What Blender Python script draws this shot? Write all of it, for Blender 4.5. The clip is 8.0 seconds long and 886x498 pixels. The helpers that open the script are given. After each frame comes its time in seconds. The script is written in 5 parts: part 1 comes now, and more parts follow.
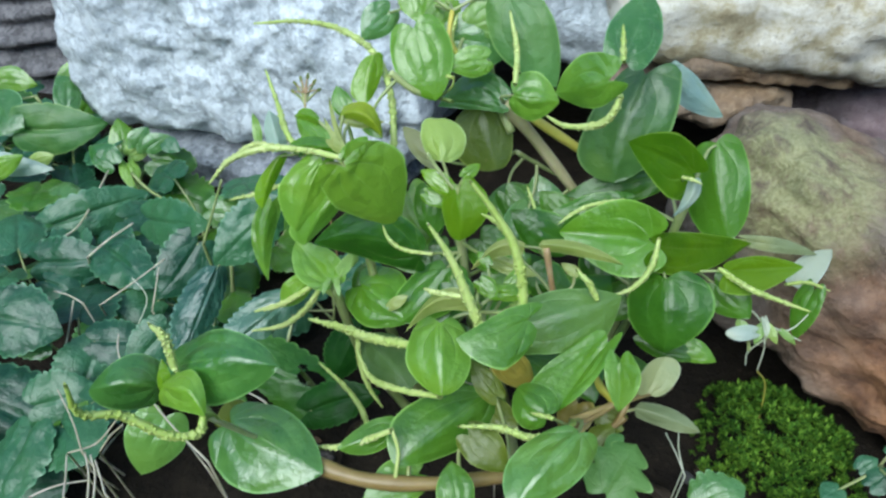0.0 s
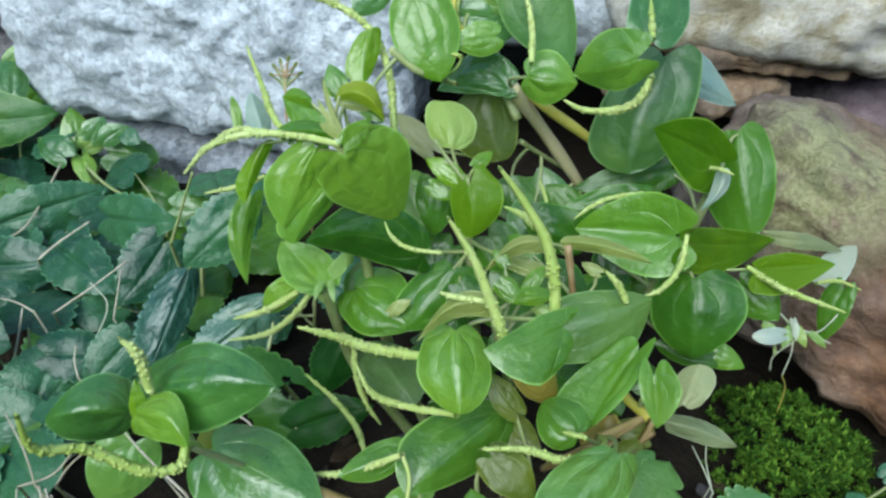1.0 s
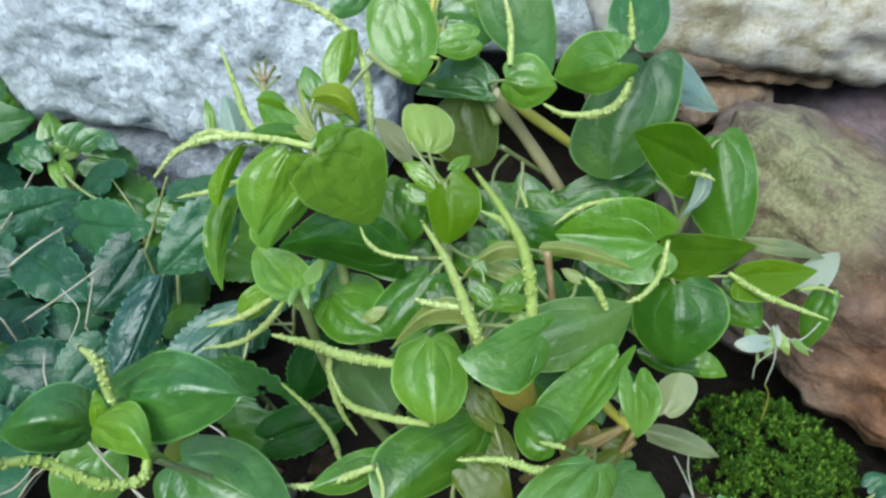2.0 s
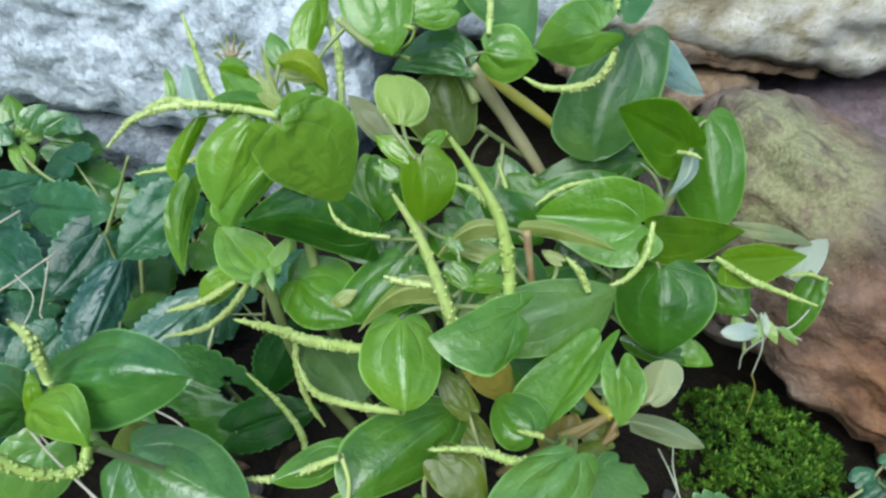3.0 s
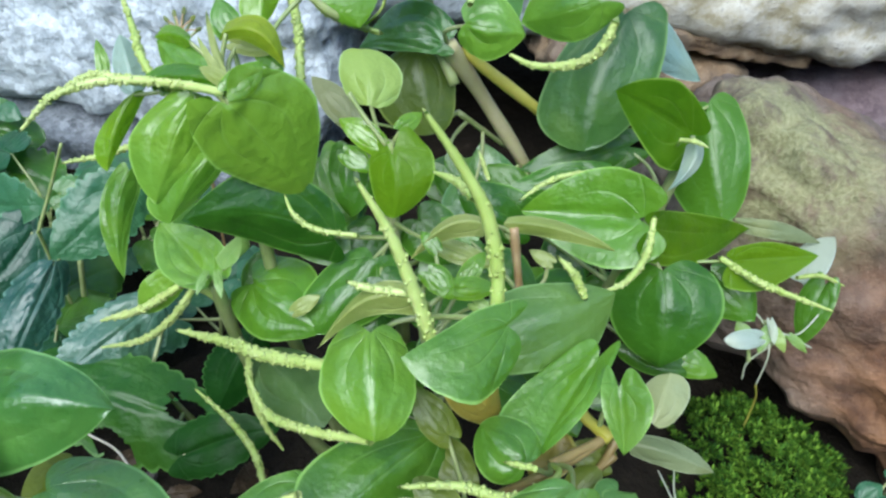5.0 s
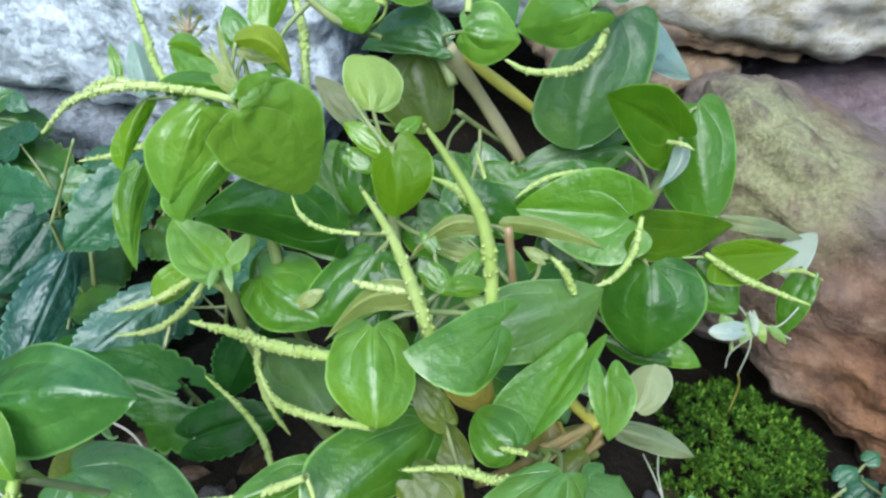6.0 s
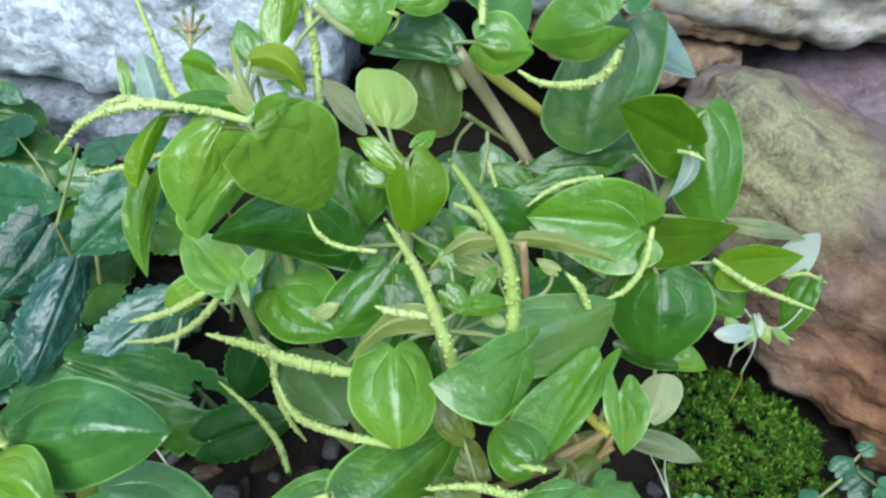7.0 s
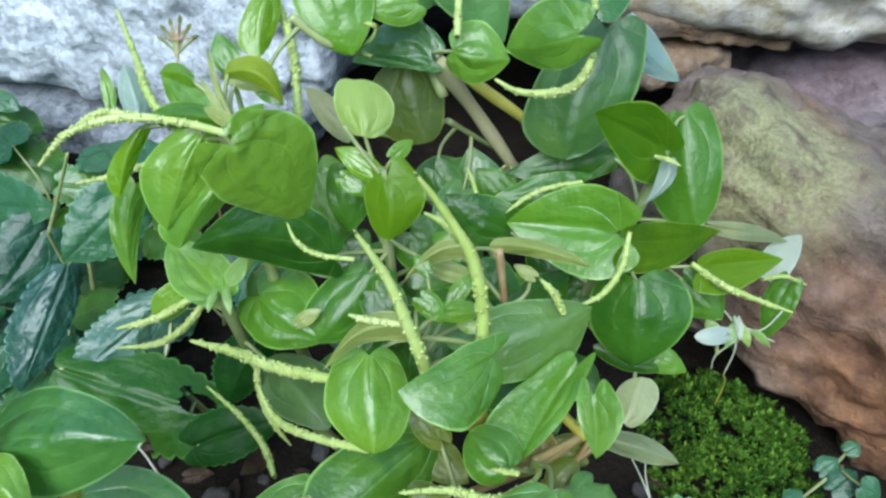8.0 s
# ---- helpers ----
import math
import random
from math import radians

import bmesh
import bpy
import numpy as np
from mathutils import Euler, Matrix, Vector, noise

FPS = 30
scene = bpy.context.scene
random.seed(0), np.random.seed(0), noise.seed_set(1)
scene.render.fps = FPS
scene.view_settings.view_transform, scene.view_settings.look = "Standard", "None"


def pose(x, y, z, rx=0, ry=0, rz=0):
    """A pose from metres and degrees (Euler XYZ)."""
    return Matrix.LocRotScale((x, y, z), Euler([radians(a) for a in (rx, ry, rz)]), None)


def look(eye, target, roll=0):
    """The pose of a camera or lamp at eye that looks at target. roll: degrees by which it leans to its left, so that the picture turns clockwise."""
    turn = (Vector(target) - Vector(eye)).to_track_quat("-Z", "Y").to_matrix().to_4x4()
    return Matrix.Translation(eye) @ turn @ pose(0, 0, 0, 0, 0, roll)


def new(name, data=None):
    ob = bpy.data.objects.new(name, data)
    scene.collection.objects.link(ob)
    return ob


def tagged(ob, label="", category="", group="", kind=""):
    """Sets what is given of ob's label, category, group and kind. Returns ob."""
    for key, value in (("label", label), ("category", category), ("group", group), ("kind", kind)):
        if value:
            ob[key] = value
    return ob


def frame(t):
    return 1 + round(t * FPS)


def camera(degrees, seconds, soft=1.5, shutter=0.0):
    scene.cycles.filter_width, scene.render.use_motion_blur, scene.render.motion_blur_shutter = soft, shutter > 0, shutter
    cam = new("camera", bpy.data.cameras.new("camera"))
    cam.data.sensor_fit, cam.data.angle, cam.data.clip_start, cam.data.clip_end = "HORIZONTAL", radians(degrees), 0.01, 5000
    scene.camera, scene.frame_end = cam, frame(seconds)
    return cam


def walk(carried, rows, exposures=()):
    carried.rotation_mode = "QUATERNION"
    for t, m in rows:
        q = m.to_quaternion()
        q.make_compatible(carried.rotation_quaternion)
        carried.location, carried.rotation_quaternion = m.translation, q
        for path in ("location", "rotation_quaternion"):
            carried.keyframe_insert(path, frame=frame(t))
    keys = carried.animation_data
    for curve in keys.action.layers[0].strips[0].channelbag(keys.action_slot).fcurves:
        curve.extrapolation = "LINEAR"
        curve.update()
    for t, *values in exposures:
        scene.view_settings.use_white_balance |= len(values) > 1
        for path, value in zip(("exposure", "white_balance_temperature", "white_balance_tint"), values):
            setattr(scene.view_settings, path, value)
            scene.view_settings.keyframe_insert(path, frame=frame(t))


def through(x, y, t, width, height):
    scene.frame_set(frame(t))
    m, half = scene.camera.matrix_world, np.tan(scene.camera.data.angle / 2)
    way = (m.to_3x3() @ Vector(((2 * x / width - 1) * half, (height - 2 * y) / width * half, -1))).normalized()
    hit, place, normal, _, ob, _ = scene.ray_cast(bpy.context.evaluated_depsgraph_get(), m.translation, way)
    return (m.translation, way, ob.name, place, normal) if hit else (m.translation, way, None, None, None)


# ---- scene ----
cam = camera(65.50, 8.0, soft=2.5, shutter=0.5)
PATH = [
    (0.0, look((0.00387, 0.00682, 0.22703), (-0.00240, 0.79682, -0.38604), -0.553)),
    (0.5, look((-0.00525, 0.01364, 0.22293), (0.01722, 0.79581, -0.39972), 0.783)),
    (1.0, look((-0.00961, 0.02438, 0.21292), (0.04383, 0.81306, -0.39955), 1.740)),
    (1.5, look((-0.00844, 0.02646, 0.21105), (0.05339, 0.82001, -0.39430), 2.038)),
    (3.0, look((-0.00330, 0.03108, 0.19934), (0.09088, 0.82759, -0.39790), 3.907)),
    (3.5, look((-0.00487, 0.03994, 0.19099), (0.10173, 0.83561, -0.40529), 4.499)),
    (4.0, look((-0.00409, 0.04668, 0.18990), (0.11456, 0.84263, -0.40372), 4.690)),
    (4.5, look((-0.00173, 0.05042, 0.18660), (0.12858, 0.84263, -0.40957), 5.257)),
    (6.0, look((-0.00295, 0.04424, 0.19490), (0.13348, 0.81750, -0.42434), 6.022)),
    (6.5, look((-0.00488, 0.04680, 0.20306), (0.13997, 0.79815, -0.44075), 6.277)),
    (7.0, look((-0.00895, 0.05100, 0.20381), (0.14277, 0.79058, -0.45192), 6.644)),
    (7.5, look((-0.00607, 0.05346, 0.20363), (0.14628, 0.78987, -0.45553), 6.503)),
    (8.0, look((-0.00286, 0.04969, 0.20758), (0.14075, 0.78833, -0.45105), 5.844)),
]
EXPOSURES = [(0.0, 0.78, 5950, 3), (1.0, 0.72, 6000, 3), (3.5, 0.81, 6030, 5), (4.5, 0.98, 6000, 6), (6.0, 0.97, 5850, 7), (8.0, 0.94, 5800, 6)]
walk(cam, PATH, EXPOSURES)

# ---- world and light ----
world = bpy.data.worlds.new("sky")
scene.world = world
world.use_nodes = True
wn = world.node_tree
sky = wn.nodes.new("ShaderNodeTexSky")
sky.sky_type = "NISHITA"
sky.sun_disc = False
sky.sun_elevation, sky.sun_rotation = radians(50), radians(206)
wn.nodes["Background"].inputs["Strength"].default_value = 0.15
wn.links.new(sky.outputs["Color"], wn.nodes["Background"].inputs["Color"])
sun_data = bpy.data.lights.new("sun", "SUN")
sun_data.energy, sun_data.angle, sun_data.color = 2.2, radians(46), (1.0, 0.99, 0.975)
sun = new("sun", sun_data)
sun.matrix_world = look((-0.55, -0.95, 1.5), (0, 0.2, 0))


# ---- materials ----
class Nodes:
    """A small wrapper to write node trees in few lines."""

    def __init__(self, name):
        self.mat = bpy.data.materials.new(name)
        self.mat.use_nodes = True
        self.tree = self.mat.node_tree
        self.bsdf = self.tree.nodes["Principled BSDF"]
        self.out = self.tree.nodes["Material Output"]

    def add(self, kind, **sockets):
        node = self.tree.nodes.new(kind)
        for key, value in sockets.items():
            self.put(node.inputs[key.replace("_", " ")], value)
        return node

    def put(self, socket, value):
        if hasattr(value, "is_output"):
            self.tree.links.new(value, socket)
        else:
            socket.default_value = value

    def math(self, op, a, b=0.0, clamp=False):
        node = self.tree.nodes.new("ShaderNodeMath")
        node.operation, node.use_clamp = op, clamp
        self.put(node.inputs[0], a)
        self.put(node.inputs[1], b)
        return node.outputs[0]

    def noise(self, scale, detail=4.0, rough=0.55, coords=None):
        node = self.add("ShaderNodeTexNoise", Scale=scale, Detail=detail, Roughness=rough)
        self.put(node.inputs["Vector"], self.place() if coords is None else coords)
        return node.outputs["Fac"]

    def ramp(self, fac, *stops):
        node = self.tree.nodes.new("ShaderNodeValToRGB")
        els = node.color_ramp.elements
        while len(els) < len(stops):
            els.new(0.5)
        for el, (p, c) in zip(els, stops):
            el.position, el.color = p, (*c, 1)
        self.put(node.inputs[0], fac)
        return node.outputs[0]

    def step(self, fac, low, high):
        node = self.add("ShaderNodeMapRange", Value=fac)
        node.interpolation_type = "SMOOTHSTEP"
        node.inputs["From Min"].default_value, node.inputs["From Max"].default_value = low, high
        return node.outputs[0]

    def mix(self, fac, a, b):
        node = self.tree.nodes.new("ShaderNodeMix")
        node.data_type = "RGBA"
        self.put(node.inputs[0], fac)
        self.put(node.inputs[6], a if hasattr(a, "is_output") else (*a, 1))
        self.put(node.inputs[7], b if hasattr(b, "is_output") else (*b, 1))
        return node.outputs[2]

    def bump(self, height, strength, distance):
        node = self.add("ShaderNodeBump", Height=height, Strength=strength, Distance=distance)
        return node.outputs[0]

    def place(self):
        return self.add("ShaderNodeNewGeometry").outputs["Position"]

    def rand(self):
        return self.add("ShaderNodeObjectInfo").outputs["Random"]

    def set(self, **sockets):
        for key, value in sockets.items():
            name = key.replace("_", " ")
            self.put(self.bsdf.inputs[name], (*value, 1) if name == "Base Color" and isinstance(value, tuple) else value)
        return self.mat


def leaf_material(name, dark, light, vein, rough=0.24, through=0.34, blister=0.5, shine=0.5):
    n = Nodes(name)
    uv = n.add("ShaderNodeUVMap")
    uv.uv_map = "UVMap"
    sep = n.add("ShaderNodeSeparateXYZ", Vector=uv.outputs[0])
    rim_uv = n.add("ShaderNodeUVMap")
    rim_uv.uv_map = "edge"
    side = n.add("ShaderNodeSeparateXYZ", Vector=rim_uv.outputs[0]).outputs[0]
    spread = n.math("PINGPONG", sep.outputs[0], 0.18)
    wobble = n.math("MULTIPLY", n.noise(220.0, 3.0), 0.02)
    veins = n.step(n.math("ADD", spread, wobble), 0.045, 0.012)
    veins = n.math("MULTIPLY", veins, n.step(sep.outputs[1], 0.8, 0.1))
    rim = n.step(side, 0.935, 0.975)
    coarse, fine = n.noise(130.0, 4.0), n.noise(900.0, 3.0)
    tone = n.math("ADD", n.math("MULTIPLY", coarse, 0.75), n.math("MULTIPLY", n.rand(), 0.55))
    tone = n.math("ADD", tone, n.math("MULTIPLY", fine, 0.15))
    colour = n.ramp(n.math("SUBTRACT", tone, 0.15), (0.24, dark), (0.76, light))
    mellow = n.step(n.math("ADD", n.noise(55.0, 2.0), n.math("MULTIPLY", n.rand(), 0.4)), 0.55, 0.95)
    colour = n.mix(n.math("MULTIPLY", mellow, 0.55), colour, (1.35 * light[0], 1.08 * light[1], 0.7 * light[2]))
    colour = n.mix(n.math("MULTIPLY", veins, 0.28), colour, vein)
    colour = n.mix(n.math("MULTIPLY", rim, 0.65), colour, tuple(min(1.0, 1.5 * c) for c in vein))
    spots = n.step(n.noise(420.0, 2.0), 0.74, 0.8)
    colour = n.mix(n.math("MULTIPLY", spots, 0.35), colour, (0.22, 0.2, 0.06))
    gloss = n.math("ADD", rough - 0.1, n.math("MULTIPLY", n.noise(260.0, 3.0), 0.22))
    height = n.math("ADD", n.math("MULTIPLY", n.noise(600.0, 3.0), blister), n.math("MULTIPLY", fine, 0.3))
    height = n.math("ADD", height, n.math("MULTIPLY", n.noise(230.0, 2.0), 2.3 * blister))
    height = n.math("SUBTRACT", height, n.math("MULTIPLY", veins, 0.35))
    normal = n.bump(height, 0.55, 0.0009)
    n.set(Base_Color=colour, Roughness=gloss, Normal=normal, IOR=1.5, Specular_IOR_Level=shine, Coat_Weight=0.85 * shine, Coat_Roughness=0.26)
    glow = n.add("ShaderNodeBsdfTranslucent", Normal=normal)
    n.put(glow.inputs["Color"], n.mix(0.5, colour, tuple(min(1.0, 1.7 * c) for c in light)))
    both = n.add("ShaderNodeMixShader", Fac=through)
    n.put(both.inputs[1], n.bsdf.outputs[0])
    n.put(both.inputs[2], glow.outputs[0])
    n.put(n.out.inputs[0], both.outputs[0])
    return n.mat


LEAF = {
    "fresh": leaf_material("leaf_green", (0.065, 0.185, 0.011), (0.18, 0.38, 0.035), (0.28, 0.48, 0.1), 0.38, 0.38, 0.5, 0.85),
    "bright": leaf_material("leaf_bright_green", (0.0675, 0.185, 0.004), (0.153, 0.33, 0.01), (0.27, 0.43, 0.045), 0.3, 0.34, 0.6, 0.75),
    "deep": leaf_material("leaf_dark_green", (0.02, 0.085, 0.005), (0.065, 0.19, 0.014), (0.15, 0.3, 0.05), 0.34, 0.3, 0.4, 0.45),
    "mid": leaf_material("leaf_mid_green", (0.042, 0.14, 0.008), (0.12, 0.3, 0.02), (0.22, 0.41, 0.07), 0.34, 0.34, 0.45, 0.7),
    "soft": leaf_material("leaf_dull_green", (0.045, 0.15, 0.033), (0.1, 0.24, 0.065), (0.19, 0.32, 0.1), 0.46, 0.34, 0.6, 0.35),
    "mint": leaf_material("leaf_pale_green", (0.15, 0.31, 0.055), (0.28, 0.44, 0.12), (0.4, 0.55, 0.22), 0.36),
    "mintgloss": leaf_material("leaf_glossy_green", (0.055, 0.18, 0.03), (0.14, 0.32, 0.06), (0.22, 0.42, 0.12), 0.3, 0.34, 0.6, 0.95),
    "olive": leaf_material("leaf_olive", (0.075, 0.125, 0.01), (0.16, 0.22, 0.024), (0.25, 0.31, 0.07), 0.45, 0.4),
    "straw": leaf_material("leaf_straw_green", (0.26, 0.33, 0.07), (0.42, 0.47, 0.16), (0.52, 0.56, 0.26), 0.42),
    "brown": leaf_material("leaf_withered", (0.26, 0.19, 0.03), (0.38, 0.32, 0.06), (0.46, 0.4, 0.12), 0.5),
    "pale": leaf_material("leaf_faded", (0.195, 0.273, 0.13), (0.325, 0.403, 0.221), (0.416, 0.481, 0.299), 0.5),
    "grey": leaf_material("leaf_grey_green", (0.19, 0.24, 0.11), (0.31, 0.37, 0.19), (0.4, 0.45, 0.27), 0.5),
    "white": leaf_material("leaf_whitish", (0.24, 0.36, 0.3), (0.38, 0.49, 0.44), (0.48, 0.57, 0.52), 0.45),
    "blue": leaf_material("leaf_bluish_green", (0.045, 0.155, 0.032), (0.115, 0.27, 0.075), (0.2, 0.37, 0.16), 0.24, 0.34, 0.6, 0.75),
    "matte": leaf_material("leaf_matte_dark_green", (0.008, 0.045, 0.005), (0.026, 0.1, 0.014), (0.05, 0.13, 0.03), 0.5, 0.2, 0.5, 0.12),
    "sheen": leaf_material("leaf_sheeny_green", (0.048, 0.14, 0.026), (0.115, 0.25, 0.055), (0.2, 0.33, 0.11), 0.42, 0.32, 0.5, 0.7),
    "veil": leaf_material("leaf_thin_pale_green", (0.1, 0.19, 0.05), (0.19, 0.29, 0.1), (0.28, 0.37, 0.17), 0.42, 0.45, 0.5, 0.4),
    "lime": leaf_material("leaf_yellow_green", (0.17, 0.29, 0.01), (0.29, 0.4, 0.03), (0.38, 0.47, 0.1), 0.36, 0.45, 0.5, 0.4),
    "golden": leaf_material("leaf_translucent_green", (0.06, 0.165, 0.004), (0.135, 0.285, 0.009), (0.26, 0.42, 0.06), 0.4, 0.5, 0.4, 0.3),
    "silver": leaf_material("leaf_silvery_blue", (0.15, 0.28, 0.25), (0.27, 0.42, 0.4), (0.36, 0.5, 0.47), 0.35, 0.3, 0.6, 0.6),
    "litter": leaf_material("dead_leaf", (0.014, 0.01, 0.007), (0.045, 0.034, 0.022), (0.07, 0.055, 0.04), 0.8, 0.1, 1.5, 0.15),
    # weed leaf with the blue of reflected sky put into its base colour
    "skysheen": leaf_material("weed_leaf_sky_sheen", (0.018, 0.085, 0.052), (0.07, 0.175, 0.122), (0.12, 0.24, 0.175), 0.4, 0.25, 1.1, 0.75),
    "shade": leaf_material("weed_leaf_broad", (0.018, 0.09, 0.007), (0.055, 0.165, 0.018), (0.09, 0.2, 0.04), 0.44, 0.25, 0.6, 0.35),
    "weed": leaf_material("weed_leaf", (0.01, 0.06, 0.026), (0.042, 0.15, 0.072), (0.09, 0.22, 0.11), 0.36, 0.25, 0.9, 0.45),
}


def stem_material(name, a, b):
    n = Nodes(name)
    tone = n.math("ADD", n.math("MULTIPLY", n.noise(200.0), 0.7), n.math("MULTIPLY", n.rand(), 0.3))
    colour = n.ramp(tone, (0.25, a), (0.75, b))
    return n.set(Base_Color=colour, Roughness=0.42, Subsurface_Weight=0.15, Subsurface_Scale=0.003,
                 Subsurface_Radius=(0.6, 1.0, 0.3), Normal=n.bump(n.noise(900.0), 0.2, 0.0005))


STEM = {
    "stem": stem_material("stem_green", (0.2, 0.27, 0.08), (0.38, 0.42, 0.2)),
    "stemY": stem_material("stem_yellowish", (0.4, 0.36, 0.045), (0.56, 0.5, 0.11)),
    "paleS": stem_material("stem_pale_green", (0.27, 0.34, 0.11), (0.44, 0.49, 0.22)),
    "stemR": stem_material("stem_reddish", (0.26, 0.15, 0.06), (0.46, 0.36, 0.2)),
    "spike": stem_material("flower_spike", (0.3, 0.42, 0.075), (0.5, 0.6, 0.21)),
    "dry": stem_material("dry_grass", (0.3, 0.28, 0.18), (0.55, 0.52, 0.4)),
    "stemT": stem_material("stem_tan", (0.2, 0.14, 0.045), (0.33, 0.25, 0.1)),
    "stemP": stem_material("stem_greyish_tan", (0.46, 0.41, 0.2), (0.6, 0.54, 0.32)),
    "root": stem_material("pale_root", (0.32, 0.38, 0.24), (0.5, 0.54, 0.4)),
}


def grey_stone_material(name, dark, middle, light):
    n = Nodes(name)
    p = n.place()
    big, mid, small = n.noise(14.0, 5.0, 0.6, p), n.noise(90.0, 6.0, 0.65, p), n.noise(620.0, 4.0, 0.6, p)
    bend = n.add("ShaderNodeVectorMath")
    bend.operation = "MULTIPLY_ADD"
    n.put(bend.inputs[0], n.add("ShaderNodeTexNoise", Vector=p, Scale=160.0, Detail=3.0).outputs["Color"])
    bend.inputs[1].default_value = (0.0025, 0.0025, 0.0025)
    n.put(bend.inputs[2], p)
    crystal = n.add("ShaderNodeTexVoronoi", Vector=bend.outputs[0], Scale=210.0)
    grain = n.add("ShaderNodeTexVoronoi", Vector=bend.outputs[0], Scale=520.0)
    tone = n.math("ADD", n.math("MULTIPLY", crystal.outputs["Color"], 0.3), n.math("MULTIPLY", grain.outputs["Color"], 0.22))
    tone = n.math("ADD", tone, n.math("MULTIPLY", mid, 0.5))
    colour = n.ramp(tone, (0.3, dark), (0.46, middle), (0.62, light))
    colour = n.mix(n.math("MULTIPLY", n.step(big, 0.6, 0.42), 0.3), colour, tuple(0.8 * c for c in middle))
    colour = n.mix(n.math("MULTIPLY", n.step(small, 0.6, 0.72), 0.6), colour, tuple(0.5 * c for c in dark))
    height = n.math("ADD", n.math("MULTIPLY", mid, 0.9), n.math("MULTIPLY", tone, 0.5))
    height = n.math("ADD", height, n.math("MULTIPLY", small, 0.25))
    return n.set(Base_Color=colour, Roughness=0.7, Normal=n.bump(height, 0.7, 0.004))


def ochre_stone_material():
    n = Nodes("ochre_stone")
    p = n.place()
    squash = n.add("ShaderNodeMapping", Vector=p)
    squash.inputs["Scale"].default_value = (1.0, 1.0, 1.7)
    layer = n.noise(26.0, 6.0, 0.65, squash.outputs[0])
    mid, small = n.noise(110.0, 6.0, 0.65, p), n.noise(600.0, 3.0, 0.6, p)
    grain = n.noise(330.0, 6.0, 0.75, p)
    tone = n.math("ADD", n.math("MULTIPLY", layer, 0.55), n.math("MULTIPLY", mid, 0.3))
    tone = n.math("ADD", tone, n.math("MULTIPLY", grain, 0.2))
    colour = n.ramp(tone, (0.37, (0.17, 0.125, 0.055)), (0.48, (0.4, 0.355, 0.225)), (0.58, (0.64, 0.62, 0.53)))
    colour = n.mix(n.math("MULTIPLY", n.step(grain, 0.56, 0.66), 0.5), colour, (0.12, 0.09, 0.045))
    colour = n.mix(n.math("MULTIPLY", n.step(mid, 0.56, 0.7), 0.5), colour, (0.3, 0.28, 0.1))
    height = n.math("ADD", n.math("MULTIPLY", tone, 1.2), n.math("MULTIPLY", small, 0.25))
    return n.set(Base_Color=colour, Roughness=0.85, Normal=n.bump(height, 0.6, 0.004))


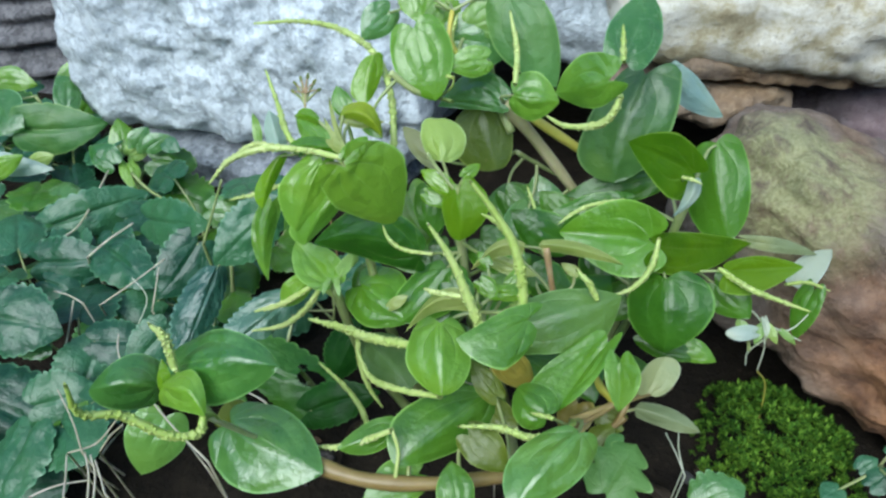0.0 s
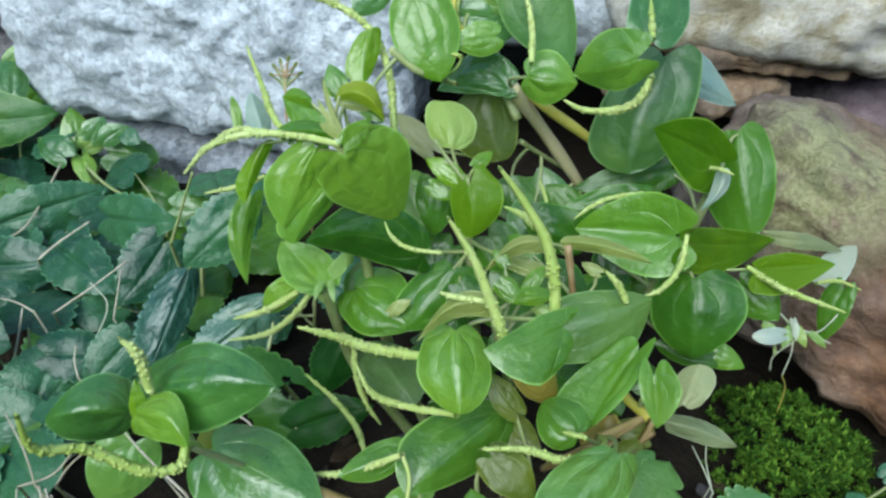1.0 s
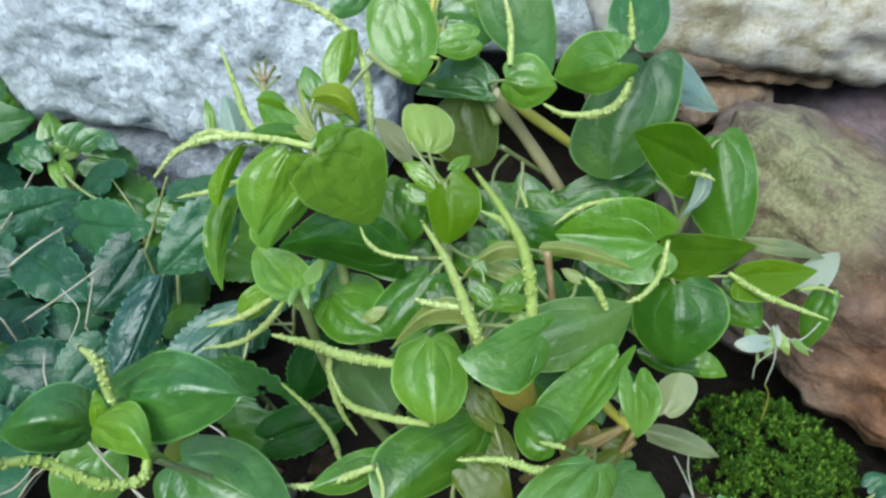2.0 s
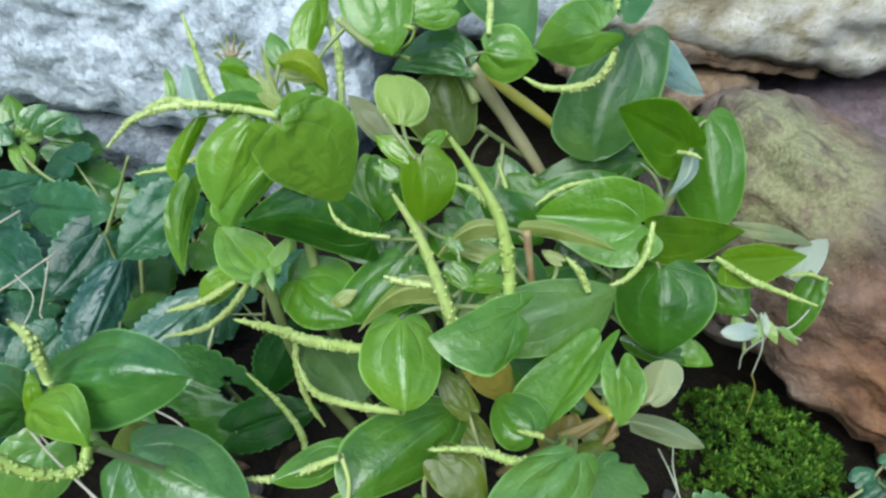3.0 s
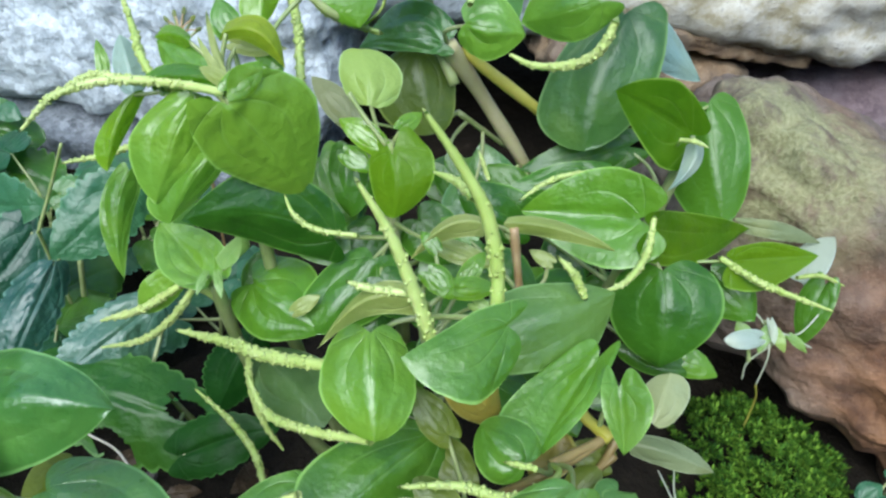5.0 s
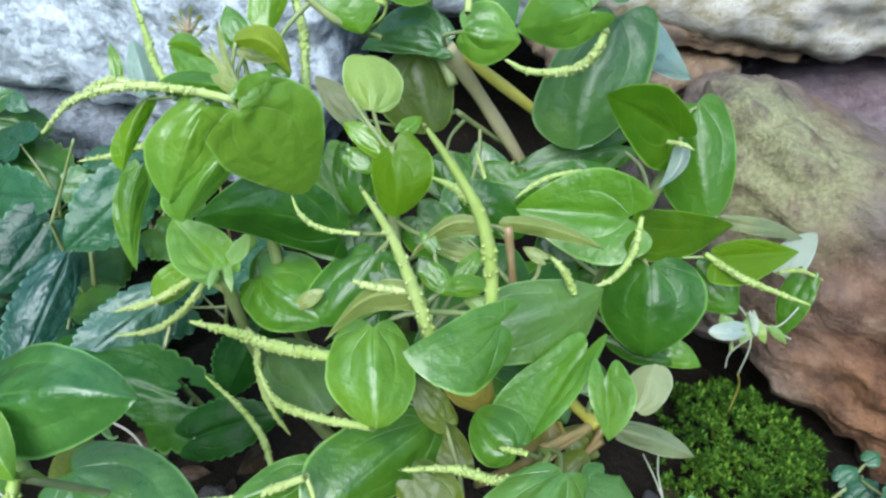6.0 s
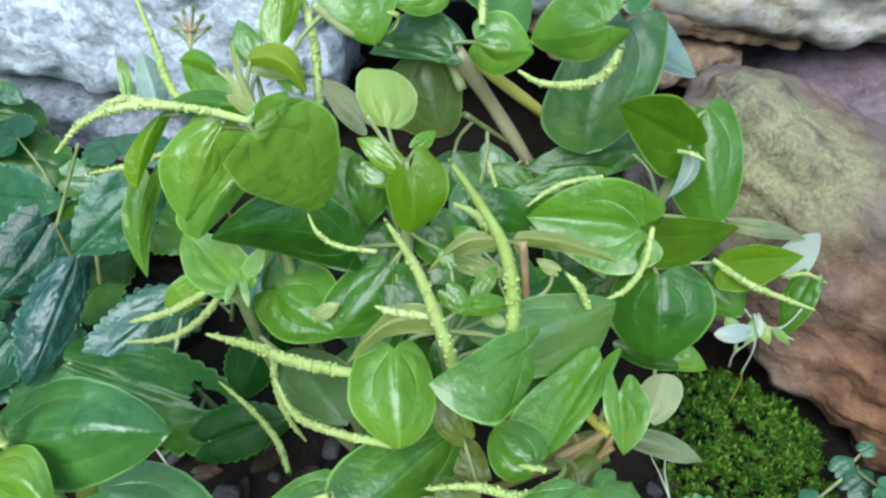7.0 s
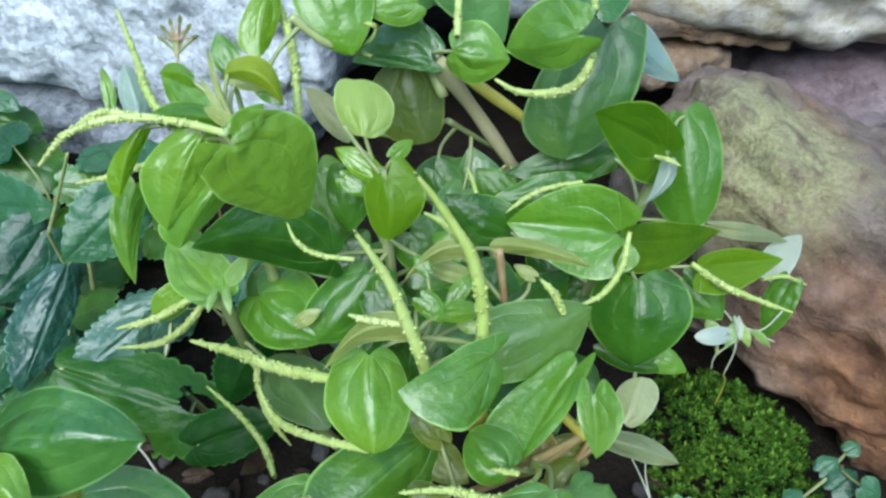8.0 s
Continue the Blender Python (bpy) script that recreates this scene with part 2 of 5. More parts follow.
def brown_stone_material(name, dark, mid_c, light, lichen=1.0):
    n = Nodes(name)
    p = n.place()
    squash = n.add("ShaderNodeMapping", Vector=p)
    squash.inputs["Scale"].default_value = (1.0, 1.0, 2.5)
    layer, mid, small = n.noise(18.0, 6.0, 0.65, squash.outputs[0]), n.noise(95.0, 6.0, 0.65, p), n.noise(620.0, 3.0, 0.6, p)
    tone = n.math("ADD", n.math("MULTIPLY", layer, 0.75), n.math("MULTIPLY", mid, 0.3))
    colour = n.ramp(tone, (0.34, dark), (0.5, mid_c), (0.66, light))
    colour = n.mix(n.math("MULTIPLY", n.step(small, 0.58, 0.72), 0.4), colour, tuple(0.35 * c for c in dark))
    pits = n.step(n.noise(240.0, 5.0, 0.7, p), 0.6, 0.7)
    colour = n.mix(n.math("MULTIPLY", pits, 0.55), colour, tuple(0.5 * c for c in dark))
    grains = n.add("ShaderNodeTexVoronoi", Vector=p, Scale=420.0).outputs["Color"]
    colour = n.mix(n.math("MULTIPLY", n.step(grains, 0.55, 0.9), 0.3), colour, light)
    grey = n.step(n.noise(13.0, 5.0, 0.6, p), 0.4, 0.55)
    colour = n.mix(n.math("MULTIPLY", grey, 0.7), colour, n.ramp(mid, (0.35, tuple(0.35 * c + 0.035 for c in mid_c)), (0.62, tuple(0.5 * c + 0.1 for c in mid_c))))
    crumbs = n.noise(300.0, 6.0, 0.8, p)
    colour = n.mix(n.math("MULTIPLY", n.step(crumbs, 0.55, 0.68), 0.6), colour, tuple(1.25 * c for c in light))
    # rust where the stone stays damp
    near = n.add("ShaderNodeVectorMath")
    near.operation = "DISTANCE"
    n.put(near.inputs[0], p)
    near.inputs[1].default_value = (0.172, 0.155, 0.03)
    rust = n.math("ADD", n.math("MULTIPLY", near.outputs["Value"], 11.0), n.math("MULTIPLY", layer, 0.9))
    rust = n.math("MULTIPLY", n.step(rust, 1.25, 0.6), lichen * 0.8)
    colour = n.mix(rust, colour, n.ramp(mid, (0.36, (0.085, 0.03, 0.009)), (0.64, (0.26, 0.118, 0.042))))
    # a patch of yellow-green lichen
    away = n.add("ShaderNodeVectorMath")
    away.operation = "DISTANCE"
    n.put(away.inputs[0], p)
    away.inputs[1].default_value = (0.13, 0.22, 0.094)
    patch = n.math("ADD", n.math("MULTIPLY", away.outputs["Value"], 15.0), n.math("MULTIPLY", mid, 0.9))
    patch = n.math("MULTIPLY", n.step(patch, 1.1, 0.75), n.math("MULTIPLY", n.step(mid, 0.3, 0.55), lichen * 0.75))
    colour = n.mix(patch, colour, n.ramp(small, (0.35, (0.19, 0.2, 0.075)), (0.65, (0.34, 0.35, 0.17))))
    height = n.math("ADD", n.math("MULTIPLY", tone, 1.0), n.math("MULTIPLY", small, 0.45))
    height = n.math("SUBTRACT", height, n.math("MULTIPLY", pits, 0.35))
    return n.set(Base_Color=colour, Roughness=0.8, Normal=n.bump(height, 0.55, 0.004))


def soil_material():
    n = Nodes("dark_soil")
    p = n.place()
    mid, small = n.noise(70.0, 6.0, 0.7, p), n.noise(500.0, 4.0, 0.6, p)
    colour = n.ramp(n.math("ADD", n.math("MULTIPLY", mid, 0.7), n.math("MULTIPLY", small, 0.3)),
                    (0.35, (0.007, 0.0055, 0.004)), (0.6, (0.018, 0.014, 0.009)), (0.8, (0.06, 0.045, 0.032)))
    return n.set(Base_Color=colour, Roughness=0.95, Specular_IOR_Level=0.15, Normal=n.bump(mid, 0.9, 0.006))


# mottled dark surface for the added light-blocking walls
def blocker_material():
    n = Nodes("mottled_light_blocker")
    p = n.place()
    mid, small = n.noise(6.0, 6.0, 0.65, p), n.noise(60.0, 4.0, 0.6, p)
    colour = n.ramp(n.math("ADD", n.math("MULTIPLY", mid, 0.7), n.math("MULTIPLY", small, 0.3)),
                    (0.35, (0.05, 0.055, 0.04)), (0.65, (0.14, 0.14, 0.11)))
    return n.set(Base_Color=colour, Roughness=0.9, Normal=n.bump(small, 0.5, 0.004))


def moss_material():
    n = Nodes("moss")
    isl = n.add("ShaderNodeNewGeometry").outputs["Random Per Island"]
    tone = n.math("ADD", n.math("MULTIPLY", isl, 0.6), n.math("MULTIPLY", n.noise(60.0), 0.5))
    colour = n.ramp(tone, (0.25, (0.008, 0.033, 0.002)), (0.55, (0.042, 0.118, 0.007)), (0.9, (0.17, 0.3, 0.026)))
    return n.set(Base_Color=colour, Roughness=0.75, Specular_IOR_Level=0.2)


GREY = grey_stone_material("pale_grey_stone", (0.28, 0.325, 0.345), (0.485, 0.54, 0.57), (0.7, 0.765, 0.795))
# slab grey: dirt, with the shade below the boulder mixed into the colour
SLATE = grey_stone_material("shaded_dirty_grey_stone", (0.08, 0.092, 0.102), (0.2, 0.222, 0.245), (0.38, 0.41, 0.44))
STRATA = grey_stone_material("layered_grey_stone", (0.035, 0.034, 0.035), (0.105, 0.102, 0.108), (0.21, 0.205, 0.21))
OCHRE, SOIL, MOSS, BLOCKER = ochre_stone_material(), soil_material(), moss_material(), blocker_material()
RUSTY = brown_stone_material("rusty_stone", (0.045, 0.028, 0.017), (0.128, 0.082, 0.052), (0.25, 0.18, 0.122))
PEBBLE = brown_stone_material("dark_pebble", (0.012, 0.01, 0.008), (0.028, 0.024, 0.02), (0.07, 0.062, 0.055), 0.0)
TAN = brown_stone_material("tan_stone", (0.1, 0.055, 0.025), (0.23, 0.15, 0.08), (0.36, 0.27, 0.16), 0.0)
PURPLE = brown_stone_material("purplish_stone", (0.07, 0.045, 0.05), (0.16, 0.115, 0.12), (0.25, 0.19, 0.19), 0.0)


# ---- builders ----
def finish(name, verts, faces, material, parent=None, smooth=True, uvs=None):
    mesh = bpy.data.meshes.new(name)
    mesh.from_pydata(verts, [], faces)
    for key, values in (uvs or {}).items():
        layer = mesh.uv_layers.new(name=key)
        index = np.empty(len(mesh.loops), dtype=np.int32)
        mesh.loops.foreach_get("vertex_index", index)
        layer.data.foreach_set("uv", np.asarray(values, dtype=np.float32)[index].ravel())
    mesh.polygons.foreach_set("use_smooth", [smooth] * len(mesh.polygons))
    mesh.materials.append(material)
    mesh.update()
    ob = new(name, mesh)
    if parent is not None:
        ob.parent = parent
        ob.matrix_parent_inverse = ORIGIN[parent.name].inverted()
    return ob


ORIGIN = {}
STEMS = {}


def plant(name, x, y, z, label, category, group=""):
    ob = new(name)
    ob.empty_display_size = 0.01
    ob.location = (x, y, z)
    ORIGIN[ob.name] = Matrix.Translation((x, y, z))
    STEMS[ob.name] = []
    return tagged(ob, label, category, group)


def glide(points, steps):
    """A smooth line through the points."""
    p = [Vector(q) for q in points]
    p = [2 * p[0] - p[1]] + p + [2 * p[-1] - p[-2]]
    line = []
    for i in range(1, len(p) - 2):
        a, b, c, d = p[i - 1:i + 3]
        for k in range(steps):
            t = k / steps
            line.append(0.5 * (2 * b + (c - a) * t + (2 * a - 5 * b + 4 * c - d) * t * t + (3 * b - a - 3 * c + d) * t ** 3))
    line.append(p[-2])
    return line


def tube(line, radius, sides=8):
    """Rings round a line; radius(i, k, s) gives the radius at ring i, side k, and s from 0 to 1."""
    verts, faces = [], []
    up = Vector((0.31, 0.17, 0.93))
    n = len(line)
    for i, q in enumerate(line):
        way = (line[min(i + 1, n - 1)] - line[max(i - 1, 0)]).normalized()
        a = way.cross(up).normalized()
        b = way.cross(a)
        for k in range(sides):
            turn = 2 * math.pi * k / sides
            verts.append(q + (a * math.cos(turn) + b * math.sin(turn)) * radius(i, k, i / (n - 1)))
    for i in range(n - 1):
        for k in range(sides):
            m = (k + 1) % sides
            faces.append((i * sides + k, i * sides + m, (i + 1) * sides + m, (i + 1) * sides + k))
    faces.append(tuple(range(sides))[::-1])
    faces.append(tuple(range((n - 1) * sides, n * sides)))
    return verts, faces


def stem(parent, material, width, *points, name="stem"):
    line = glide(points, 10)
    STEMS[parent.name].extend(line)
    verts, faces = tube(line, lambda i, k, s: 0.5 * width * (1.0 + 0.08 * math.sin(5 * s * math.pi)) * (1.12 - 0.24 * s), 10)
    return finish(name, verts, faces, material, parent)


def stalk(material, width, *points):
    line = glide(points[:-1], 8)
    line += [line[-1].lerp(Vector(points[-1]), k / 4) for k in (1, 2, 3, 4)]
    verts, faces = tube(line, lambda i, k, s: 0.5 * width * (0.75 + 0.35 * s), 6)
    return tagged(finish("dry_stalk", verts, faces, material), "thin dry grass stalk lying over the weeds", "stalk", "stalks among the weeds")


def spike(parent, radius, *points, young=0.0):
    """A slender flower spike: a fleshy axis set with tiny beads, smooth at its young tip and at its foot."""
    rng = random.Random(round(1e5 * (points[0][0] + 3 * points[0][1])))
    pts = [Vector(q) for q in points]
    length = sum((b - a).length for a, b in zip(pts, pts[1:]))
    line = glide(points, max(5, int(length / 0.0008 / (len(points) - 1))))
    smooth_tip = rng.uniform(0.08, 0.3) + young

    def girth(s):
        return radius * (0.32 + (0.62 + 0.4 * young) * min(1.0, 2.4 * s) ** 0.8 - 0.25 * max(0.0, s - 0.75))

    verts, faces = tube(line, lambda i, k, s: girth(s) * (0.88 + 0.22 * rng.random()), 8)
    end = line[0] + (line[0] - line[1]).normalized() * radius * 0.7
    verts.append(end)
    faces[-2:] = [(k, (k + 1) % 8, len(verts) - 1) for k in range(8)] + faces[-1:]
    last = len(verts) - 1
    verts.append(line[-1] + (line[-1] - line[-2]).normalized() * radius)
    faces[-1:] = [(last - 1 - k, last - 1 - (k + 1) % 8, last + 1) for k in range(8)]
    near = min(STEMS[parent.name], key=lambda q: (q - line[-1] + Vector((0, 0, 0.008))).length)
    if 0.001 < (near - line[-1]).length < 0.018:
        way = (line[-1] - line[-2]).normalized() * 0.4 * (near - line[-1]).length
        foot, more = tube(glide([line[-1], line[-1].lerp(near, 0.45) + way * 0.3, near], 6), lambda i, k, s: radius * 0.6, 6)
        faces += [tuple(len(verts) + k for k in f) for f in more]
        verts += foot
    turn = 0.0
    for i in range(1, len(line) - 1):
        s = i / (len(line) - 1)
        if s < smooth_tip * rng.random() * 1.6 or s > 0.88:
            continue
        way = (line[i + 1] - line[i - 1]).normalized()
        a = way.cross(Vector((0.31, 0.17, 0.93))).normalized()
        b = way.cross(a)
        for _ in range(rng.choice((1, 2, 3, 4, 5, 6))):
            turn += 2.4 + rng.uniform(-0.5, 0.5)
            out_ = a * math.cos(turn) + b * math.sin(turn)
            size = (0.4 * radius + 0.0002) * rng.uniform(0.45, 1.15)
            c = line[i] + way * 0.0008 * rng.random() + out_ * girth(s) * 0.98
            k = len(verts)
            along = out_.cross(way)
            verts += [c + out_ * size * 0.8, c + way * size, c + along * size, c - way * size, c - along * size, c - out_ * size]
            faces += [(k, k + 1, k + 2), (k, k + 2, k + 3), (k, k + 3, k + 4), (k, k + 4, k + 1),
                      (k + 5, k + 2, k + 1), (k + 5, k + 3, k + 2), (k + 5, k + 4, k + 3), (k + 5, k + 1, k + 4)]
    return finish("flower_spike", verts, faces, STEM["spike"], parent)


def add_petiole(ob, parent, base, along, normal):
    """A thin stalk from the leaf's base to the nearest stem of its plant."""
    if not STEMS[parent.name]:
        return
    goal = base - Vector((0, 0, 0.006)) - along * 0.004
    near = min(STEMS[parent.name], key=lambda q: (q - goal).length)
    if (near - base).length < 0.032:
        start = base + along * 0.0008 - normal * 0.0004
        mid = start.lerp(near, 0.45) - along * 0.15 * (near - base).length - normal * 0.002
        verts, faces = tube(glide([start, mid, near], 6), lambda i, k, s: 0.00042 + 0.00025 * s, 6)
        finish("petiole", verts, faces, STEM["stem"]).parent = ob


def leaf(parent, material, base, tip, normal, width, fold=0.06, curl=-0.2, lobe=0.16, blunt=0.0, relief=1.0, cup=0.10,
         teeth=0.0, nteeth=9, holes=0, fine=0, wavy=1.0, peak=0.0, petiole=True):
    base, tip, normal = Vector(base), Vector(tip), Vector(normal)
    rng = random.Random(round(1e5 * (base.x + 3 * base.y + 7 * tip.z)))
    along = tip - base
    length = along.length
    along.normalize()
    across = along.cross(normal).normalized()
    normal = across.cross(along)
    cols, rows = (26, 44) if fine else (14, 30) if teeth else (16, 24)
    peak = peak or 0.33 + 0.06 * rng.random()
    sharp_p, sharp_q = 1.65 + 0.9 * blunt, 0.9 - 0.4 * blunt
    sway, wave, phase = rng.uniform(-0.05, 0.05), wavy * rng.uniform(0.012, 0.03), rng.uniform(0, 6.3)
    verts, uvs, edges, faces = [], [], [], []
    for i in range(rows + 1):
        v = i / rows
        if v < peak:
            f = math.sqrt(1 - ((peak - v) / (peak + 0.19)) ** 2)
        else:
            f = max(0.0, 1 - ((v - peak) / (1 - peak)) ** sharp_p) ** sharp_q
        for j in range(-cols, cols + 1):
            u = j / cols
            s = abs(u)
            edge = 1.0
            if teeth:
                edge += teeth * s ** 3 * (2 * abs(math.sin(math.pi * v * nteeth)) - 1)
            x = u * f * 0.5 * width * edge * (1 + 0.05 * math.sin(3 * v + phase + (2 if u > 0 else 0)))
            y = length * (v - lobe * (1 - v) ** 3 * math.sin(math.pi * 0.88 * s))
            # the veins fan out from the base and bend in towards the tip
            fan = min(1.0, abs(math.atan2(abs(x), y + 0.04 * length)) / 1.9)
            blend = min(1.0, v * 1.3) ** 1.5
            vein = fan * (1 - blend) + s * blend
            far = math.hypot(x, y) / length
            swell = 0.0 if teeth else math.sin(math.pi * vein / 0.36) ** 2 * min(1.0, far * 5) * max(0.0, 1 - far * 1.25)
            x += sway * length * math.sin(math.pi * v)
            z = fold * abs(x) * (1 - 0.3 * s) + curl * length * (v * v - v) * 1.0 + curl * length * 0.2 * v ** 4
            z += (0.013 + 0.018 * noise.noise(Vector((3 * u, 3.5 * v, phase)))) * relief * length * swell - cup * width * s * s * f
            z += wave * length * s * s * math.sin(8 * v + phase + (1.5 if u > 0 else 0))
            if not teeth:
                swell_at = Vector((x, y, phase * 0.01))
                z += length * (0.5 + 0.5 * relief) * max(0.15, 1 - far) * (0.035 * noise.noise(swell_at * (3.2 / length)) + 0.02 * noise.noise(swell_at * (7.5 / length)))
            if teeth:
                z += 0.03 * relief * length * noise.noise(Vector((x, y, phase * 0.01)) * 150)
                z -= 0.05 * length * math.exp(-(vein / 0.06) ** 2) * (1 - v)
            verts.append(base + across * x + along * y + normal * z)
            uvs.append((vein, far))
            edges.append((s, v))
    wide = 2 * cols + 1
    for i in range(rows):
        for j in range(2 * cols):
            u, v = (j + 0.5) / cols - 1, (i + 0.5) / rows
            if holes and (((u + 0.1) / 0.28) ** 2 + ((v - 0.66) / 0.09) ** 2 < 1 or ((u - 0.62) / 0.2) ** 2 + ((v - 0.2) / 0.06) ** 2 < 1):
                continue
            k = i * wide + j
            faces.append((k, k + 1, k + wide + 1, k + wide))
    ob = finish("leaf", verts, faces, material, parent, uvs={"UVMap": uvs, "edge": edges})
    if petiole:
        add_petiole(ob, parent, base, along, normal)
    return ob


def blade(parent, material, base, mid, tip, left, right, peaks=(0.36, 0.36), lobe=0.16, sharp=1.65, blunt=0.0, relief=1.0, cup=0.05, petiole=True, teeth=0.0,
          nteeth=11, holes=()):
    """A leaf by its base, the middle of its midrib, its tip and the outermost points of its two halves, which may be folded and unequal."""
    base, mid, tip, left, right = (Vector(q) for q in (base, mid, tip, left, right))
    rng = random.Random(round(1e5 * (base.x + 3 * base.y + 7 * tip.z)))
    turn_at = 2 * mid - 0.5 * (base + tip)

    def rib(v):
        return base * (1 - v) ** 2 + turn_at * 2 * v * (1 - v) + tip * v * v

    length = (mid - base).length + (tip - mid).length
    along = (mid - base).normalized()
    wings = (left - rib(peaks[0]), right - rib(peaks[1]))
    even = (wings[1] * (wings[0].length / wings[1].length), wings[0] * (wings[1].length / wings[0].length))
    normal = (tip - base).cross(wings[0] - wings[1]).normalized()
    width = wings[0].length + wings[1].length
    cols, rows = (26, 44) if teeth else (20, 34) if width > 0.009 else (8, 16)
    wave, phase = rng.uniform(0.008, 0.02), rng.uniform(0, 6.3)
    power, fall = sharp + 0.9 * blunt, 0.9 - 0.4 * blunt
    verts, uvs, edges, faces = [], [], [], []
    for i in range(rows + 1):
        v = i / rows
        for j in range(-cols, cols + 1):
            u = j / cols
            s, half = abs(u), 0 if j < 0 else 1
            peak = peaks[half]
            if v < peak:
                f = math.sqrt(max(0.0, 1 - ((peak - v) / (peak + 0.19)) ** 2))
            else:
                f = max(0.0, 1 - ((v - peak) / (1 - peak)) ** power) ** fall
            ragged = 1 + 0.018 * s * noise.noise(Vector((v * 9, phase, half * 5.0))) + 0.05 * s * noise.noise(Vector((v * 2.5, phase, half * 3.0)))
            if teeth:
                ragged += teeth * s ** 3 * (2 * abs(math.sin(math.pi * v * nteeth)) - 1)
            x = f * s * ragged
            back = lobe * (1 - v) ** 3 * math.sin(math.pi * 0.88 * s)
            bend = min(1.0, s / 0.22)
            p = rib(v) + (wings[half] * (0.5 + 0.5 * bend) - even[half] * (0.5 - 0.5 * bend)) * x - along * (length * back)
            wide = x * wings[half].length
            deep = length * (v - back)
            fan = min(1.0, abs(math.atan2(wide, deep + 0.04 * length)) / 1.9)
            blend = min(1.0, v * 1.3) ** 1.5
            vein = fan * (1 - blend) + s * blend
            far = math.hypot(wide, deep) / length
            swell = math.sin(math.pi * vein / 0.36) ** 2 * min(1.0, far * 5) * max(0.0, 1 - far * 1.15) * (0.3 if teeth else 1.0)
            z = (0.012 + 0.018 * noise.noise(Vector((3 * u, 3.5 * v, phase)))) * relief * length * swell - cup * width * s * s * f
            z += wave * length * s * s * math.sin(8 * v + phase + (1.5 if half else 0))
            at_ = Vector((wide if half else -wide, deep, phase * 0.01))
            z += length * (0.4 + 0.4 * relief) * max(0.2, 1 - far) * (0.025 * noise.noise(at_ * (3.2 / length)) + 0.016 * noise.noise(at_ * (7.5 / length)))
            if teeth:
                z += relief * length * (0.02 * noise.noise(at_ * 110) + 0.005 * noise.noise(at_ * 260) - 0.02 * math.exp(-(vein / 0.06) ** 2) * (1 - v))
            verts.append(p + normal * z)
            uvs.append((vein, far))
            edges.append((s, v))
    span = 2 * cols + 1
    for i in range(rows):
        for j in range(2 * cols):
            k = i * span + j
            if any((((j + 0.5) / cols - 1 - a) / c) ** 2 + (((i + 0.5) / rows - b) / d) ** 2 < 1 for a, b, c, d in holes):
                continue
            faces.append((k, k + 1, k + span + 1, k + span))
    ob = finish("leaf", verts, faces, material, parent, uvs={"UVMap": uvs, "edge": edges})
    if petiole:
        add_petiole(ob, parent, base, along, normal)
    return ob


def stone(name, centre, size, turn, seed, material, label, square=3.0, rough=0.06, fine=0.012, layers=0.0, cells=44, category="stone"):
    """A weathered block: a rounded box, broken by noise at three scales. size: half extents."""
    shift = Vector((seed * 3.7, seed * 1.3, seed * 7.1))
    m = pose(*centre, *turn)
    verts, faces, index = [], [], {}

    def corner(q):
        key = (round(q[0] * cells), round(q[1] * cells), round(q[2] * cells))
        if key not in index:
            d = Vector([math.copysign(abs(math.tan(c * 0.7854)), c) for c in q])
            r = sum(abs(c) ** square for c in d) ** (-1 / square)
            d = d * r
            flat = Vector((d.x * size[0], d.y * size[1], d.z * size[2]))
            scale = max(size)
            n1 = noise.noise(flat / scale * 1.6 + shift)
            n2 = noise.noise(flat / scale * 4.5 + shift * 2)
            n3 = noise.fractal(flat / 0.02 + shift, 1.0, 2.0, 4)
            step_ = noise.noise(Vector((flat.x / scale, flat.y / scale, flat.z / 0.012)) * 1.0 + shift)
            push = 1 + rough * (n1 + 0.6 * n2)
            flat = flat * push + d.normalized() * (fine * 0.35 * n3 + layers * step_)
            index[key] = len(verts)
            verts.append(m @ flat)
        return index[key]

    for axis in range(3):
        for side in (-1, 1):
            for i in range(cells):
                for j in range(cells):
                    quad = []
                    for a, b in ((0, 0), (1, 0), (1, 1), (0, 1)):
                        q = [0.0, 0.0, 0.0]
                        q[axis] = float(side)
                        q[(axis + 1) % 3] = -1 + 2 * (i + a) / cells
                        q[(axis + 2) % 3] = -1 + 2 * (j + b) / cells
                        quad.append(corner(q))
                    faces.append(tuple(quad if side > 0 else quad[::-1]))
    return tagged(finish(name, verts, faces, material), label, category)


# ---- the ground ----
def ground_height(x, y):
    near = max(0.0, 1.0 - math.hypot(x, y - 0.22) / 0.7)
    lumps = noise.fractal(Vector((x * 28, y * 28, 0.3)), 1.0, 2.0, 4)
    return -0.004 + near * 0.006 * lumps


def build_ground():
    steps = [0.0]
    gap = 0.004
    while steps[-1] < 0.42:
        steps.append(steps[-1] + gap)
    while steps[-1] < 60:
        gap *= 1.45
        steps.append(steps[-1] + gap)
    axis = [-s for s in steps[:0:-1]] + steps
    verts = [(x, 0.2 + y, ground_height(x, 0.2 + y)) for y in axis for x in axis]
    n = len(axis)
    faces = [(j * n + i, j * n + i + 1, (j + 1) * n + i + 1, (j + 1) * n + i) for j in range(n - 1) for i in range(n - 1)]
    return tagged(finish("ground", verts, faces, SOIL), "dark crumbly garden soil under the plants", "ground", kind="structure")


build_ground()


